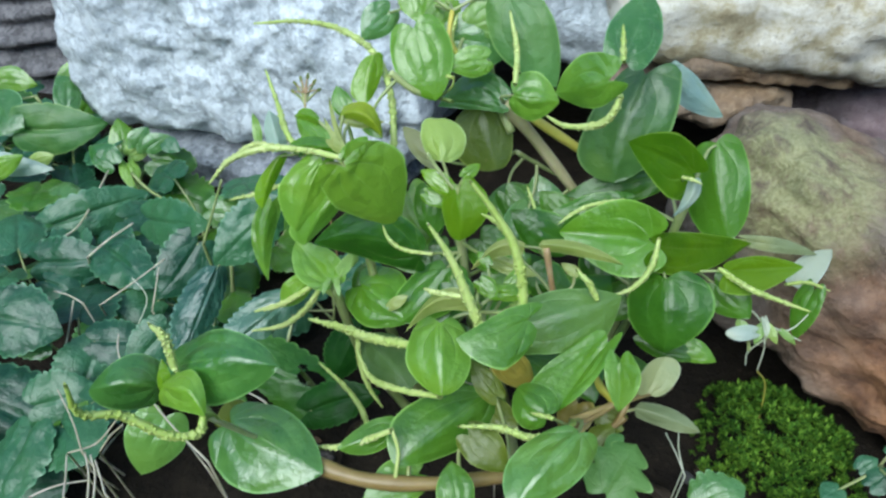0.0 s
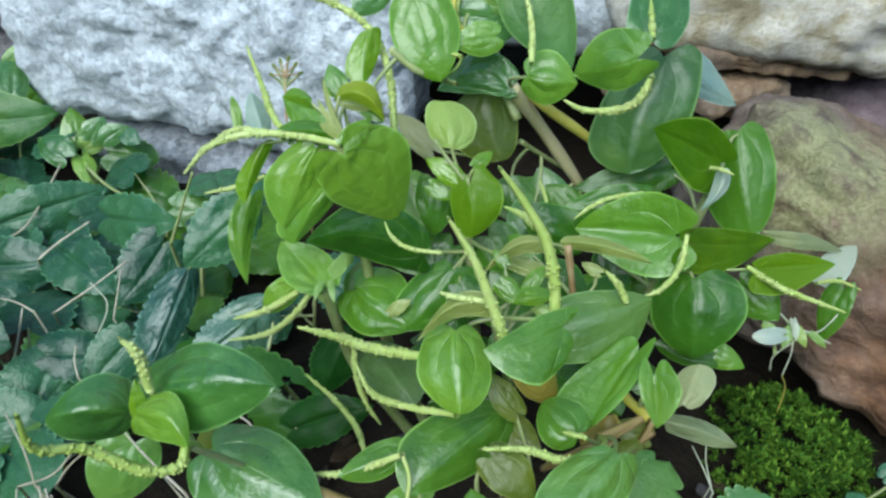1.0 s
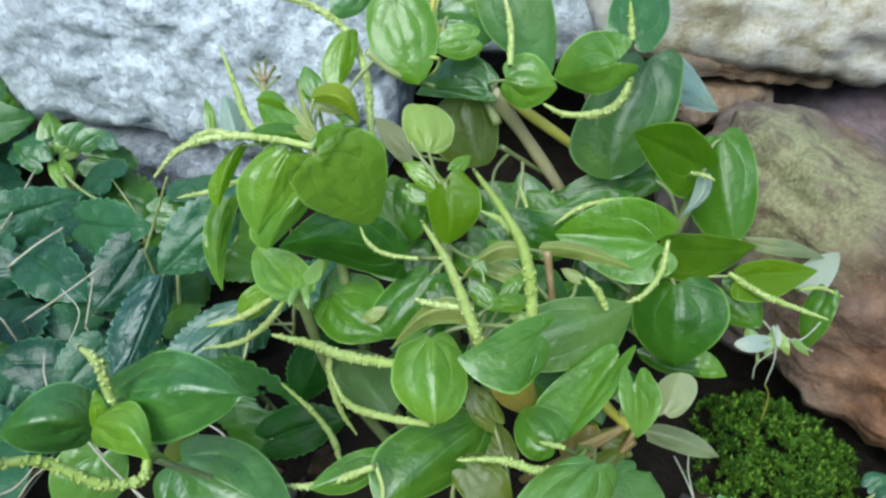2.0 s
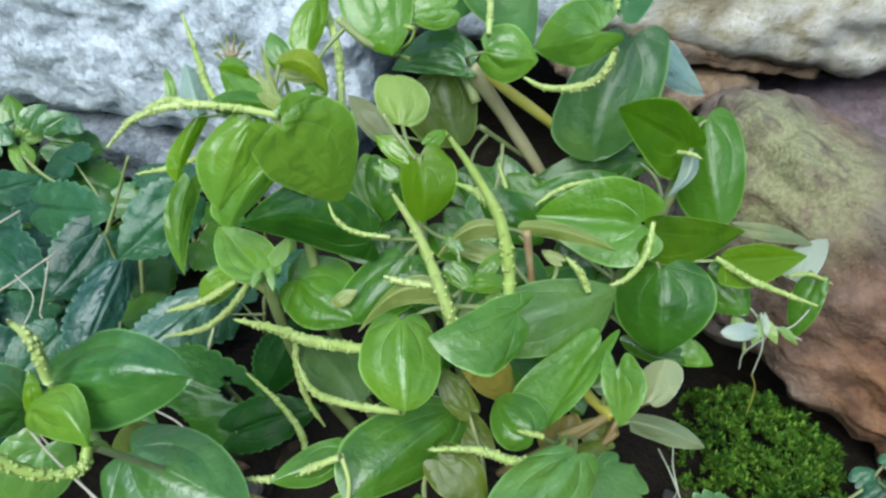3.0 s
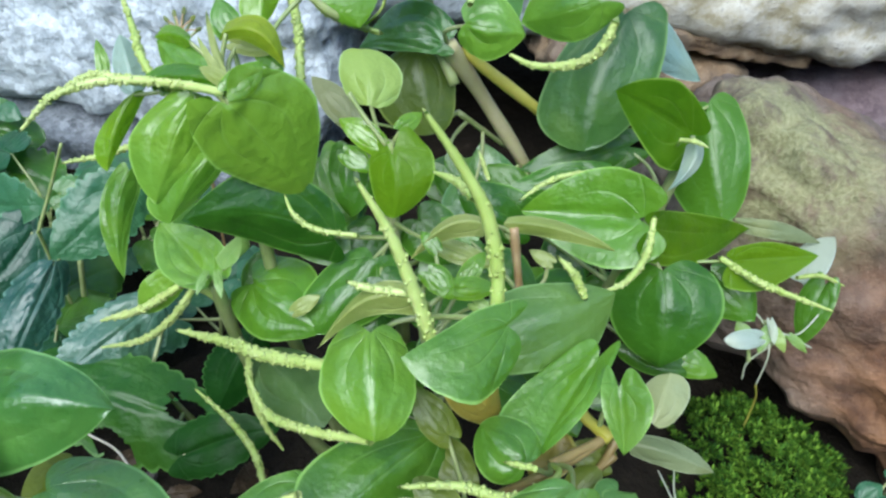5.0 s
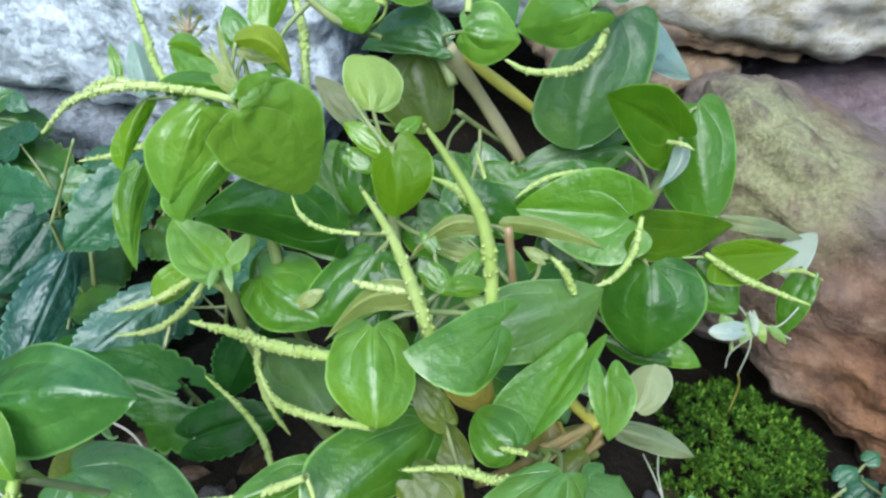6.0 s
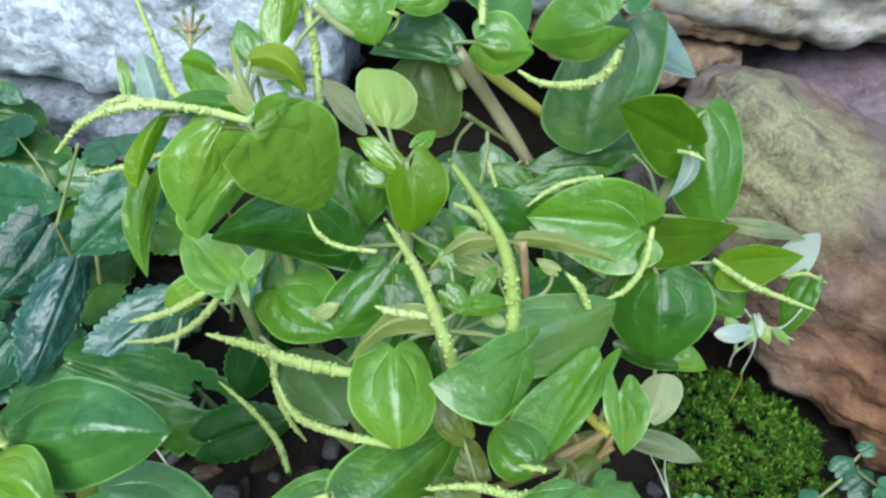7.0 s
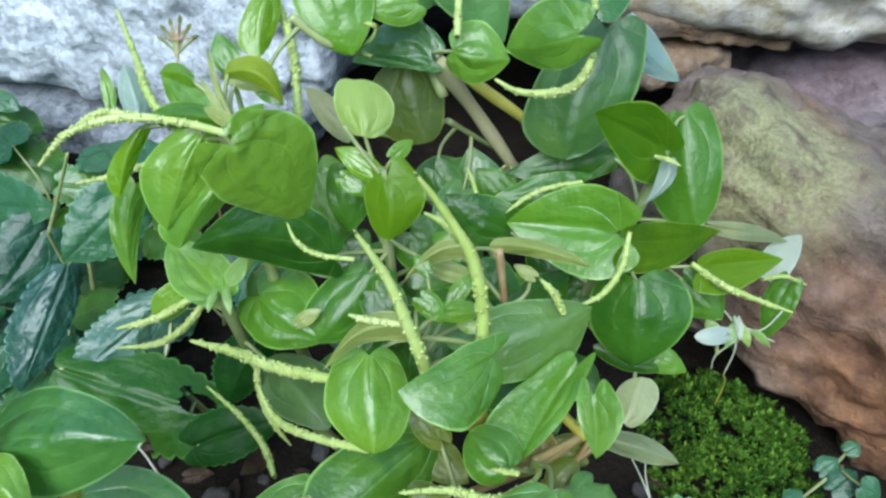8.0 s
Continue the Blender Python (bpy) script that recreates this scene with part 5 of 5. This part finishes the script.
leaf(clump, LEAF["olive"], (0.0470, 0.1320, 0.0550), (0.0535, 0.1370, 0.0591), (-0.24, -0.40, 0.88), 0.0082, petiole=False)
leaf(clump, LEAF["soft"], (0.0541, 0.1288, 0.0621), (0.0481, 0.1259, 0.0605), (-0.09, -0.33, 0.94), 0.0078, petiole=False)
leaf(pallid, LEAF["mint"], (0.1076, 0.1698, 0.0689), (0.1040, 0.1658, 0.0636), (-0.50, -0.50, 0.71), 0.0035, relief=0.4)
leaf(pallid, LEAF["mint"], (0.1084, 0.1692, 0.0684), (0.1109, 0.1650, 0.0642), (-0.46, -0.75, 0.48), 0.0032, relief=0.4)
leaf(pallid, LEAF["mint"], (0.1126, 0.1676, 0.0676), (0.1166, 0.1642, 0.0647), (-0.33, -0.81, 0.48), 0.0025, relief=0.4)
leaf(pallid, LEAF["mint"], (0.1012, 0.1690, 0.0666), (0.0990, 0.1720, 0.0694), (-0.39, -0.78, 0.49), 0.0038, relief=0.4)
leaf(pallid, LEAF["white"], (0.1070, 0.1702, 0.0708), (0.1071, 0.1654, 0.0668), (-0.55, -0.53, 0.65), 0.0022, relief=0.4)
leaf(weedD, LEAF["weed"], (0.1523, 0.1474, 0.0113), (0.1605, 0.1504, 0.0165), (-0.43, -0.30, 0.85), 0.0091, teeth=0.05)
leaf(weedD, LEAF["weed"], (0.1512, 0.1537, 0.0121), (0.1575, 0.1557, 0.0158), (-0.40, -0.33, 0.86), 0.0067, teeth=0.05)
leaf(weedD, LEAF["weed"], (0.1560, 0.1434, 0.0199), (0.1620, 0.1406, 0.0180), (-0.14, -0.73, 0.67), 0.0088, teeth=0.05)
leaf(weedD, LEAF["weed"], (0.1391, 0.1445, 0.0141), (0.1324, 0.1414, 0.0121), (-0.20, -0.20, 0.96), 0.0081, teeth=0.05)
leaf(weedD, LEAF["weed"], (0.1644, 0.1597, 0.0128), (0.1688, 0.1611, 0.0153), (-0.39, -0.33, 0.86), 0.0057, teeth=0.05)
leaf(bud, LEAF["olive"], (-0.0563, 0.2649, 0.1104), (-0.0576, 0.2660, 0.1117), (-0.02, -0.78, 0.63), 0.0014, relief=0.3)
leaf(bud, LEAF["olive"], (-0.0543, 0.2658, 0.1117), (-0.0548, 0.2672, 0.1134), (0.10, -0.76, 0.64), 0.0014, relief=0.3)
leaf(bud, LEAF["olive"], (-0.0518, 0.2662, 0.1124), (-0.0515, 0.2677, 0.1144), (0.19, -0.79, 0.58), 0.0014, relief=0.3)
leaf(bud, LEAF["olive"], (-0.0494, 0.2648, 0.1109), (-0.0482, 0.2659, 0.1123), (0.21, -0.86, 0.46), 0.0014, relief=0.3)
leaf(bud, LEAF["olive"], (-0.0478, 0.2630, 0.1086), (-0.0460, 0.2635, 0.1094), (0.10, -0.92, 0.37), 0.0014, relief=0.3)
leaf(bud, LEAF["olive"], (-0.0572, 0.2632, 0.1081), (-0.0588, 0.2638, 0.1087), (-0.10, -0.84, 0.54), 0.0014, relief=0.3)

spike(clump, 0.0011, (0.0093, 0.1423, 0.1417), (0.0150, 0.1410, 0.1339), (0.0198, 0.1385, 0.1261), (0.0222, 0.1351, 0.1168), (0.0229, 0.1328, 0.1068), (0.0258, 0.1384, 0.0924), young=0.5)
spike(clump, 0.0011, (-0.0007, 0.1419, 0.1298), (0.0048, 0.1396, 0.1208), (0.0092, 0.1362, 0.1104), (0.0133, 0.1343, 0.0985), (0.0170, 0.1408, 0.0823), young=0.5)
spike(clump, 0.0010, (-0.0676, 0.1827, 0.1161), (-0.0610, 0.1855, 0.1223), (-0.0518, 0.1873, 0.1250), (-0.0398, 0.1847, 0.1264), (-0.0249, 0.1746, 0.1291))
spike(clump, 0.0009, (-0.0615, 0.1887, 0.1213), (-0.0539, 0.1894, 0.1254), (-0.0438, 0.1872, 0.1252), (-0.0313, 0.1819, 0.1282))
spike(clump, 0.0008, (-0.0700, 0.2017, 0.0974), (-0.0607, 0.2027, 0.0991), (-0.0513, 0.2027, 0.1028))
spike(clump, 0.0010, (-0.0628, 0.1818, 0.0643), (-0.0516, 0.1793, 0.0703), (-0.0407, 0.1772, 0.0795))
spike(clump, 0.0009, (-0.0694, 0.1918, 0.0451), (-0.0541, 0.1820, 0.0574), (-0.0440, 0.1761, 0.0700), (-0.0367, 0.1733, 0.0822))
spike(clump, 0.0014, (-0.0408, 0.1687, 0.0730), (-0.0295, 0.1628, 0.0750), (-0.0192, 0.1551, 0.0779), (-0.0042, 0.1447, 0.0849))
spike(clump, 0.0008, (-0.0179, 0.1543, 0.0468), (-0.0217, 0.1561, 0.0541), (-0.0243, 0.1589, 0.0627), (-0.0248, 0.1626, 0.0729))
spike(clump, 0.0009, (-0.0239, 0.1545, 0.0731), (-0.0193, 0.1460, 0.0706), (-0.0105, 0.1374, 0.0752), (0.0019, 0.1281, 0.0829))
spike(clump, 0.0009, (-0.0426, 0.1783, 0.0422), (-0.0324, 0.1682, 0.0409), (-0.0255, 0.1583, 0.0404), (-0.0225, 0.1504, 0.0383))
spike(clump, 0.0009, (-0.0539, 0.2154, 0.1379), (-0.0492, 0.2056, 0.1309), (-0.0442, 0.1926, 0.1267), (-0.0381, 0.1864, 0.1241))
spike(clump, 0.0011, (-0.0616, 0.2395, 0.1442), (-0.0451, 0.2350, 0.1465), (-0.0312, 0.2285, 0.1461), (-0.0198, 0.2211, 0.1413), (-0.0141, 0.2098, 0.1332), (-0.0127, 0.1968, 0.1213), (-0.0139, 0.1910, 0.1155))
spike(clump, 0.0008, (-0.0128, 0.2197, 0.1346), (-0.0054, 0.2164, 0.1301), (0.0056, 0.2113, 0.1285))
spike(clump, 0.0011, (0.0350, 0.1999, 0.1287), (0.0397, 0.1945, 0.1284), (0.0472, 0.1888, 0.1313), (0.0507, 0.1847, 0.1366), (0.0526, 0.1852, 0.1422))
spike(clump, 0.0009, (0.1148, 0.1620, 0.0816), (0.0979, 0.1678, 0.0857), (0.0902, 0.1761, 0.0873))
spike(clump, 0.0009, (0.0400, 0.1553, 0.1040), (0.0434, 0.1533, 0.1010), (0.0460, 0.1515, 0.0965))
spike(clump, 0.0008, (0.0489, 0.1550, 0.0936), (0.0584, 0.1598, 0.0936), (0.0653, 0.1671, 0.0958), (0.0681, 0.1738, 0.1009))
spike(clump, 0.0008, (0.0129, 0.1526, 0.1252), (0.0164, 0.1484, 0.1258), (0.0186, 0.1436, 0.1255))
spike(clump, 0.0006, (-0.0152, 0.1723, 0.1074), (-0.0132, 0.1685, 0.1051), (-0.0086, 0.1659, 0.1033), (-0.0003, 0.1641, 0.1031))
spike(clump, 0.0006, (0.1284, 0.1760, 0.0777), (0.1205, 0.1764, 0.0809), (0.1123, 0.1747, 0.0817))
spike(clump, 0.0010, (0.0066, 0.1186, 0.0826), (0.0169, 0.1187, 0.0819), (0.0260, 0.1173, 0.0794), (0.0346, 0.1203, 0.0791))
spike(clump, 0.0009, (-0.0351, 0.1260, 0.0640), (-0.0238, 0.1246, 0.0665), (-0.0110, 0.1218, 0.0770))
spike(clump, 0.0006, (0.0249, 0.1205, 0.0856), (0.0309, 0.1202, 0.0837))
spike(clump, 0.0008, (-0.0022, 0.1409, 0.1101), (0.0016, 0.1397, 0.1096), (0.0091, 0.1381, 0.1095))
spike(clump, 0.0008, (0.0075, 0.2267, 0.1514), (0.0057, 0.2231, 0.1436), (0.0102, 0.2170, 0.1390))
spike(clump, 0.0009, (0.0234, 0.2172, 0.1554), (0.0252, 0.2079, 0.1467), (0.0242, 0.1979, 0.1403))
spike(clump, 0.0008, (0.0553, 0.2048, 0.1554), (0.0543, 0.1944, 0.1485))
spike(clump, 0.0006, (0.0012, 0.2101, 0.1383), (0.0064, 0.2066, 0.1387))
spike(clump, 0.0006, (0.0302, 0.1982, 0.1044), (0.0328, 0.1948, 0.0981))
spike(clump, 0.0006, (0.0806, 0.1824, 0.1149), (0.0781, 0.1843, 0.1153), (0.0767, 0.1884, 0.1136))
spike(clump, 0.0007, (0.0399, 0.1879, 0.0966), (0.0456, 0.1912, 0.0989), (0.0524, 0.1936, 0.1003), (0.0623, 0.1967, 0.0998))
spike(sprout, 0.0011, (-0.0646, 0.1210, 0.1170), (-0.0622, 0.1209, 0.1123), (-0.0620, 0.1202, 0.1031))
spike(sprout, 0.0011, (-0.0767, 0.1036, 0.1164), (-0.0769, 0.1037, 0.1067), (-0.0706, 0.1071, 0.1018), (-0.0619, 0.1072, 0.0946), (-0.0557, 0.1090, 0.0925), (-0.0545, 0.1122, 0.0951))

stalk(STEM["dry"], 0.0008, (-0.1128, 0.2285, 0.0505), (-0.1251, 0.2207, 0.0442), (-0.1378, 0.2142, 0.0379), (-0.1358, 0.2202, -0.0060))
stalk(STEM["dry"], 0.0007, (-0.1131, 0.2226, 0.0510), (-0.1144, 0.2174, 0.0442), (-0.1159, 0.2118, 0.0368), (-0.1139, 0.2178, -0.0060))
stalk(STEM["dry"], 0.0007, (-0.1511, 0.2107, 0.0487), (-0.1452, 0.2095, 0.0476), (-0.1394, 0.2073, 0.0452), (-0.1374, 0.2133, -0.0060))
stalk(STEM["dry"], 0.0008, (-0.1433, 0.2083, 0.0462), (-0.1454, 0.2005, 0.0361), (-0.1477, 0.1903, 0.0259), (-0.1457, 0.1963, -0.0060))
stalk(STEM["dry"], 0.0007, (-0.1226, 0.1957, 0.0399), (-0.1230, 0.1924, 0.0357), (-0.1219, 0.1890, 0.0314), (-0.1199, 0.1950, -0.0060))
stalk(STEM["dry"], 0.0007, (-0.1145, 0.1655, 0.0231), (-0.1300, 0.1626, 0.0130), (-0.1430, 0.1595, 0.0079), (-0.1410, 0.1655, -0.0060))
stalk(STEM["dry"], 0.0006, (-0.1307, 0.1634, 0.0222), (-0.1281, 0.1601, 0.0182), (-0.1230, 0.1515, 0.0157), (-0.1210, 0.1575, -0.0060))
stalk(STEM["dry"], 0.0007, (-0.1145, 0.1651, 0.0225), (-0.1183, 0.1607, 0.0198), (-0.1225, 0.1574, 0.0152), (-0.1205, 0.1634, -0.0060))
stalk(STEM["dry"], 0.0006, (-0.0927, 0.1548, 0.0471), (-0.0820, 0.1450, 0.0436), (-0.0717, 0.1353, 0.0401), (-0.0697, 0.1413, -0.0060))
stalk(STEM["dry"], 0.0012, (-0.1693, 0.3098, 0.0440), (-0.1733, 0.2771, 0.0342), (-0.1803, 0.2638, 0.0329), (-0.1783, 0.2698, -0.0060))
stalk(STEM["dry"], 0.0011, (-0.1377, 0.2591, 0.0469), (-0.1467, 0.2509, 0.0437), (-0.1565, 0.2466, 0.0372), (-0.1545, 0.2526, -0.0060))
stalk(STEM["stem"], 0.0013, (-0.0853, 0.2387, 0.0823), (-0.0928, 0.2387, 0.0653), (-0.0990, 0.2373, 0.0515), (-0.0970, 0.2433, -0.0060))
stalk(STEM["stem"], 0.0016, (-0.1355, 0.2904, 0.0383), (-0.1492, 0.3031, 0.0372), (-0.1619, 0.3171, 0.0377), (-0.1599, 0.3231, -0.0060))
stalk(STEM["root"], 0.0006, (-0.1242, 0.2204, 0.0472), (-0.1181, 0.2151, 0.0408), (-0.1201, 0.2041, 0.0346), (-0.1181, 0.2101, -0.0060))
stalk(STEM["dry"], 0.0007, (-0.0650, 0.1633, 0.0440), (-0.0577, 0.1592, 0.0427), (-0.0520, 0.1527, 0.0397), (-0.0500, 0.1587, -0.0060))
stalk(STEM["root"], 0.0005, (0.0727, 0.1435, 0.0469), (0.0759, 0.1393, 0.0418), (0.0786, 0.1349, 0.0364), (0.0806, 0.1409, -0.0060))
stalk(STEM["root"], 0.0005, (0.0768, 0.1438, 0.0477), (0.0767, 0.1403, 0.0431), (0.0780, 0.1362, 0.0380), (0.0800, 0.1422, -0.0060))
stalk(STEM["dry"], 0.0006, (0.0088, 0.1491, 0.0649), (0.0150, 0.1476, 0.0635), (0.0189, 0.1467, 0.0626), (0.0209, 0.1527, -0.0060))
stalk(STEM["dry"], 0.0007, (-0.0950, 0.1372, 0.0617), (-0.1025, 0.1349, 0.0539), (-0.1121, 0.1344, 0.0500), (-0.1101, 0.1404, -0.0060))
stalk(STEM["dry"], 0.0006, (-0.0929, 0.1365, 0.0608), (-0.0972, 0.1351, 0.0573), (-0.1015, 0.1334, 0.0519), (-0.0995, 0.1394, -0.0060))
stalk(STEM["dry"], 0.0007, (-0.1059, 0.1334, 0.0519), (-0.1032, 0.1274, 0.0491), (-0.1009, 0.1199, 0.0477), (-0.0989, 0.1259, -0.0060))
stalk(STEM["dry"], 0.0006, (-0.1018, 0.1306, 0.0516), (-0.0992, 0.1263, 0.0493), (-0.0959, 0.1210, 0.0489), (-0.0939, 0.1270, -0.0060))
stalk(STEM["dry"], 0.0006, (-0.1125, 0.1340, 0.0496), (-0.1106, 0.1280, 0.0483), (-0.1080, 0.1204, 0.0484), (-0.1060, 0.1264, -0.0060))
stalk(STEM["dry"], 0.0006, (-0.1046, 0.1275, 0.0461), (-0.1134, 0.1259, 0.0457), (-0.1209, 0.1233, 0.0440), (-0.1189, 0.1293, -0.0060))
stalk(STEM["dry"], 0.0007, (-0.0819, 0.1374, 0.0699), (-0.0754, 0.1326, 0.0637), (-0.0659, 0.1268, 0.0561), (-0.0639, 0.1328, -0.0060))
stalk(STEM["dry"], 0.0006, (-0.1152, 0.1462, 0.0653), (-0.1096, 0.1391, 0.0594), (-0.1062, 0.1327, 0.0528), (-0.1042, 0.1387, -0.0060))
stalk(STEM["dry"], 0.0007, (-0.1037, 0.1322, 0.0521), (-0.1013, 0.1274, 0.0491), (-0.0993, 0.1194, 0.0470), (-0.0973, 0.1254, -0.0060))


# ---- lower leaves and ground cover ----
def side_leaf(parent, material, start, azimuth, rise, length, ratio, rng, **shape):
    """A leaf that grows from start towards the azimuth, with its face to the sky and a little to the open side."""
    out_ = Vector((math.cos(azimuth), math.sin(azimuth), rise)).normalized()
    face = Vector((rng.gauss(0, 0.25), -0.55 + rng.gauss(0, 0.25), 1.0))
    leaf(parent, material, start, start + out_ * length, face, length * ratio, **shape)


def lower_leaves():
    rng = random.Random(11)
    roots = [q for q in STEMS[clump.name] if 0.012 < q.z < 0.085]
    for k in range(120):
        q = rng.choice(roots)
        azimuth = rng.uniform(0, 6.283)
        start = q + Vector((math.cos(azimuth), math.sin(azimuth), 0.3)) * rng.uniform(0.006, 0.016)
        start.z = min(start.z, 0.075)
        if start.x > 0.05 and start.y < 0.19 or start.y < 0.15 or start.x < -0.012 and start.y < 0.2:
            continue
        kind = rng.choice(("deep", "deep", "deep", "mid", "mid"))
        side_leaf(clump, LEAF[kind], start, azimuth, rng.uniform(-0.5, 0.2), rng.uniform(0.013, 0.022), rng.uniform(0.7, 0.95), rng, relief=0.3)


def ground_cover():
    rng = random.Random(23)
    spots = []
    while len(spots) < 40:
        x, y = rng.uniform(-0.34, -0.02), rng.uniform(0.1, 0.43)
        if y > 0.33 - 0.3 * (x + 0.1) and x > -0.21 or math.hypot(x + 0.07, y - 0.1) < 0.045 or x > -0.035 and y < 0.15 or x > -0.085 and 0.14 < y < 0.225:
            continue
        if all(math.hypot(x - a, y - b) > 0.026 for a, b in spots):
            spots.append((x, y))
    for x, y in spots:
        z = ground_height(x, y)
        w = plant("weed", x, y, z, "low bluish green weed with puckered toothed leaves", "weed", "weeds")
        stem(w, STEM["stem"], 0.0016, (x, y, z - 0.004), (x + 0.002, y, z + 0.012))
        count = rng.randint(4, 6)
        first = rng.uniform(0, 6.283)
        for k in range(count):
            azimuth = first + 6.283 * k / count + rng.uniform(-0.4, 0.4)
            reach, high = rng.uniform(0.006, 0.016), rng.uniform(0.006, 0.04)
            start = Vector((x + reach * math.cos(azimuth), y + reach * math.sin(azimuth), z + high))
            side_leaf(w, LEAF[rng.choice(("weed", "weed", "weed", "blue", "deep"))], start, azimuth, rng.uniform(-0.45, 0.25),
                      rng.uniform(0.016, 0.029), rng.uniform(0.8, 1.1), rng, teeth=rng.uniform(0.05, 0.1), nteeth=7, blunt=0.6, relief=rng.uniform(1, 2), wavy=1.8)


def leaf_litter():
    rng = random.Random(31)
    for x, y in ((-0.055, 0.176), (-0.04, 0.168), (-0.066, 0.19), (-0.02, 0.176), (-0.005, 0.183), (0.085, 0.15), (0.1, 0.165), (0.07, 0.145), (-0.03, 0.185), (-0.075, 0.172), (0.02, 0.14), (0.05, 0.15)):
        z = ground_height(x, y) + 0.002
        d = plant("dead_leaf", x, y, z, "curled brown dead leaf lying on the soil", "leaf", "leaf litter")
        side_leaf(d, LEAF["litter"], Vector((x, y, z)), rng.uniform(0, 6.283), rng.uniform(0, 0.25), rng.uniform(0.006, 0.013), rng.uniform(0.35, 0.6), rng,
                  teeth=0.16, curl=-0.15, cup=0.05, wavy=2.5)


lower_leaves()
ground_cover()
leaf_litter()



# ---- moss ----
def build_moss():
    """A cushion of small feathery tufts, each a tuft of pointed leaflets."""
    rng = random.Random(5)
    verts, faces = [], []
    for i in range(1050):
        a, r = rng.uniform(0, 6.283), 1.15 * math.sqrt(rng.random())
        x, y = 0.130 + 0.026 * r * math.cos(a), 0.169 + 0.034 * r * math.sin(a)
        hump = noise.noise(Vector((x * 130, y * 130, 0)))
        if hump < -0.32 - 0.4 * (1 - r) + 0.25 * max(0.0, r - 0.75) * 4 * rng.random():
            continue
        back = (y - 0.166) / 0.03 - 0.4 * (x - 0.130) / 0.025
        q = Vector((x, y, ground_height(x, y) + max(0.0, 0.013 + 0.008 * back) * max(0.0, 1 - r ** 3) + 0.005 * hump + rng.uniform(0, 0.0035)))
        lean = Vector((rng.gauss(0, 0.35), rng.gauss(0, 0.35) - 0.2, 1)).normalized()
        reach = rng.uniform(0.7, 1.3)
        for k in range(34):
            turn, up = rng.uniform(0, 6.283), rng.uniform(-0.1, 1.3)
            out_ = (Vector((math.cos(turn), math.sin(turn), 0)) + lean * up).normalized()
            size = reach * rng.uniform(0.0012, 0.0024)
            across = out_.cross(Vector((0.1, 0.2, 1))).normalized() * size * rng.uniform(0.14, 0.2)
            foot = q + lean * rng.uniform(-0.002, 0.0012) * reach
            k0 = len(verts)
            verts += [foot, foot + out_ * size * 0.5 + across, foot + out_ * size + Vector((0, 0, 0.1 * size)), foot + out_ * size * 0.5 - across]
            faces.append((k0, k0 + 1, k0 + 2, k0 + 3))
    return tagged(finish("moss", verts, faces, MOSS, smooth=False), "bright green feathery moss cushion on the soil", "moss", kind="stuff")


build_moss()
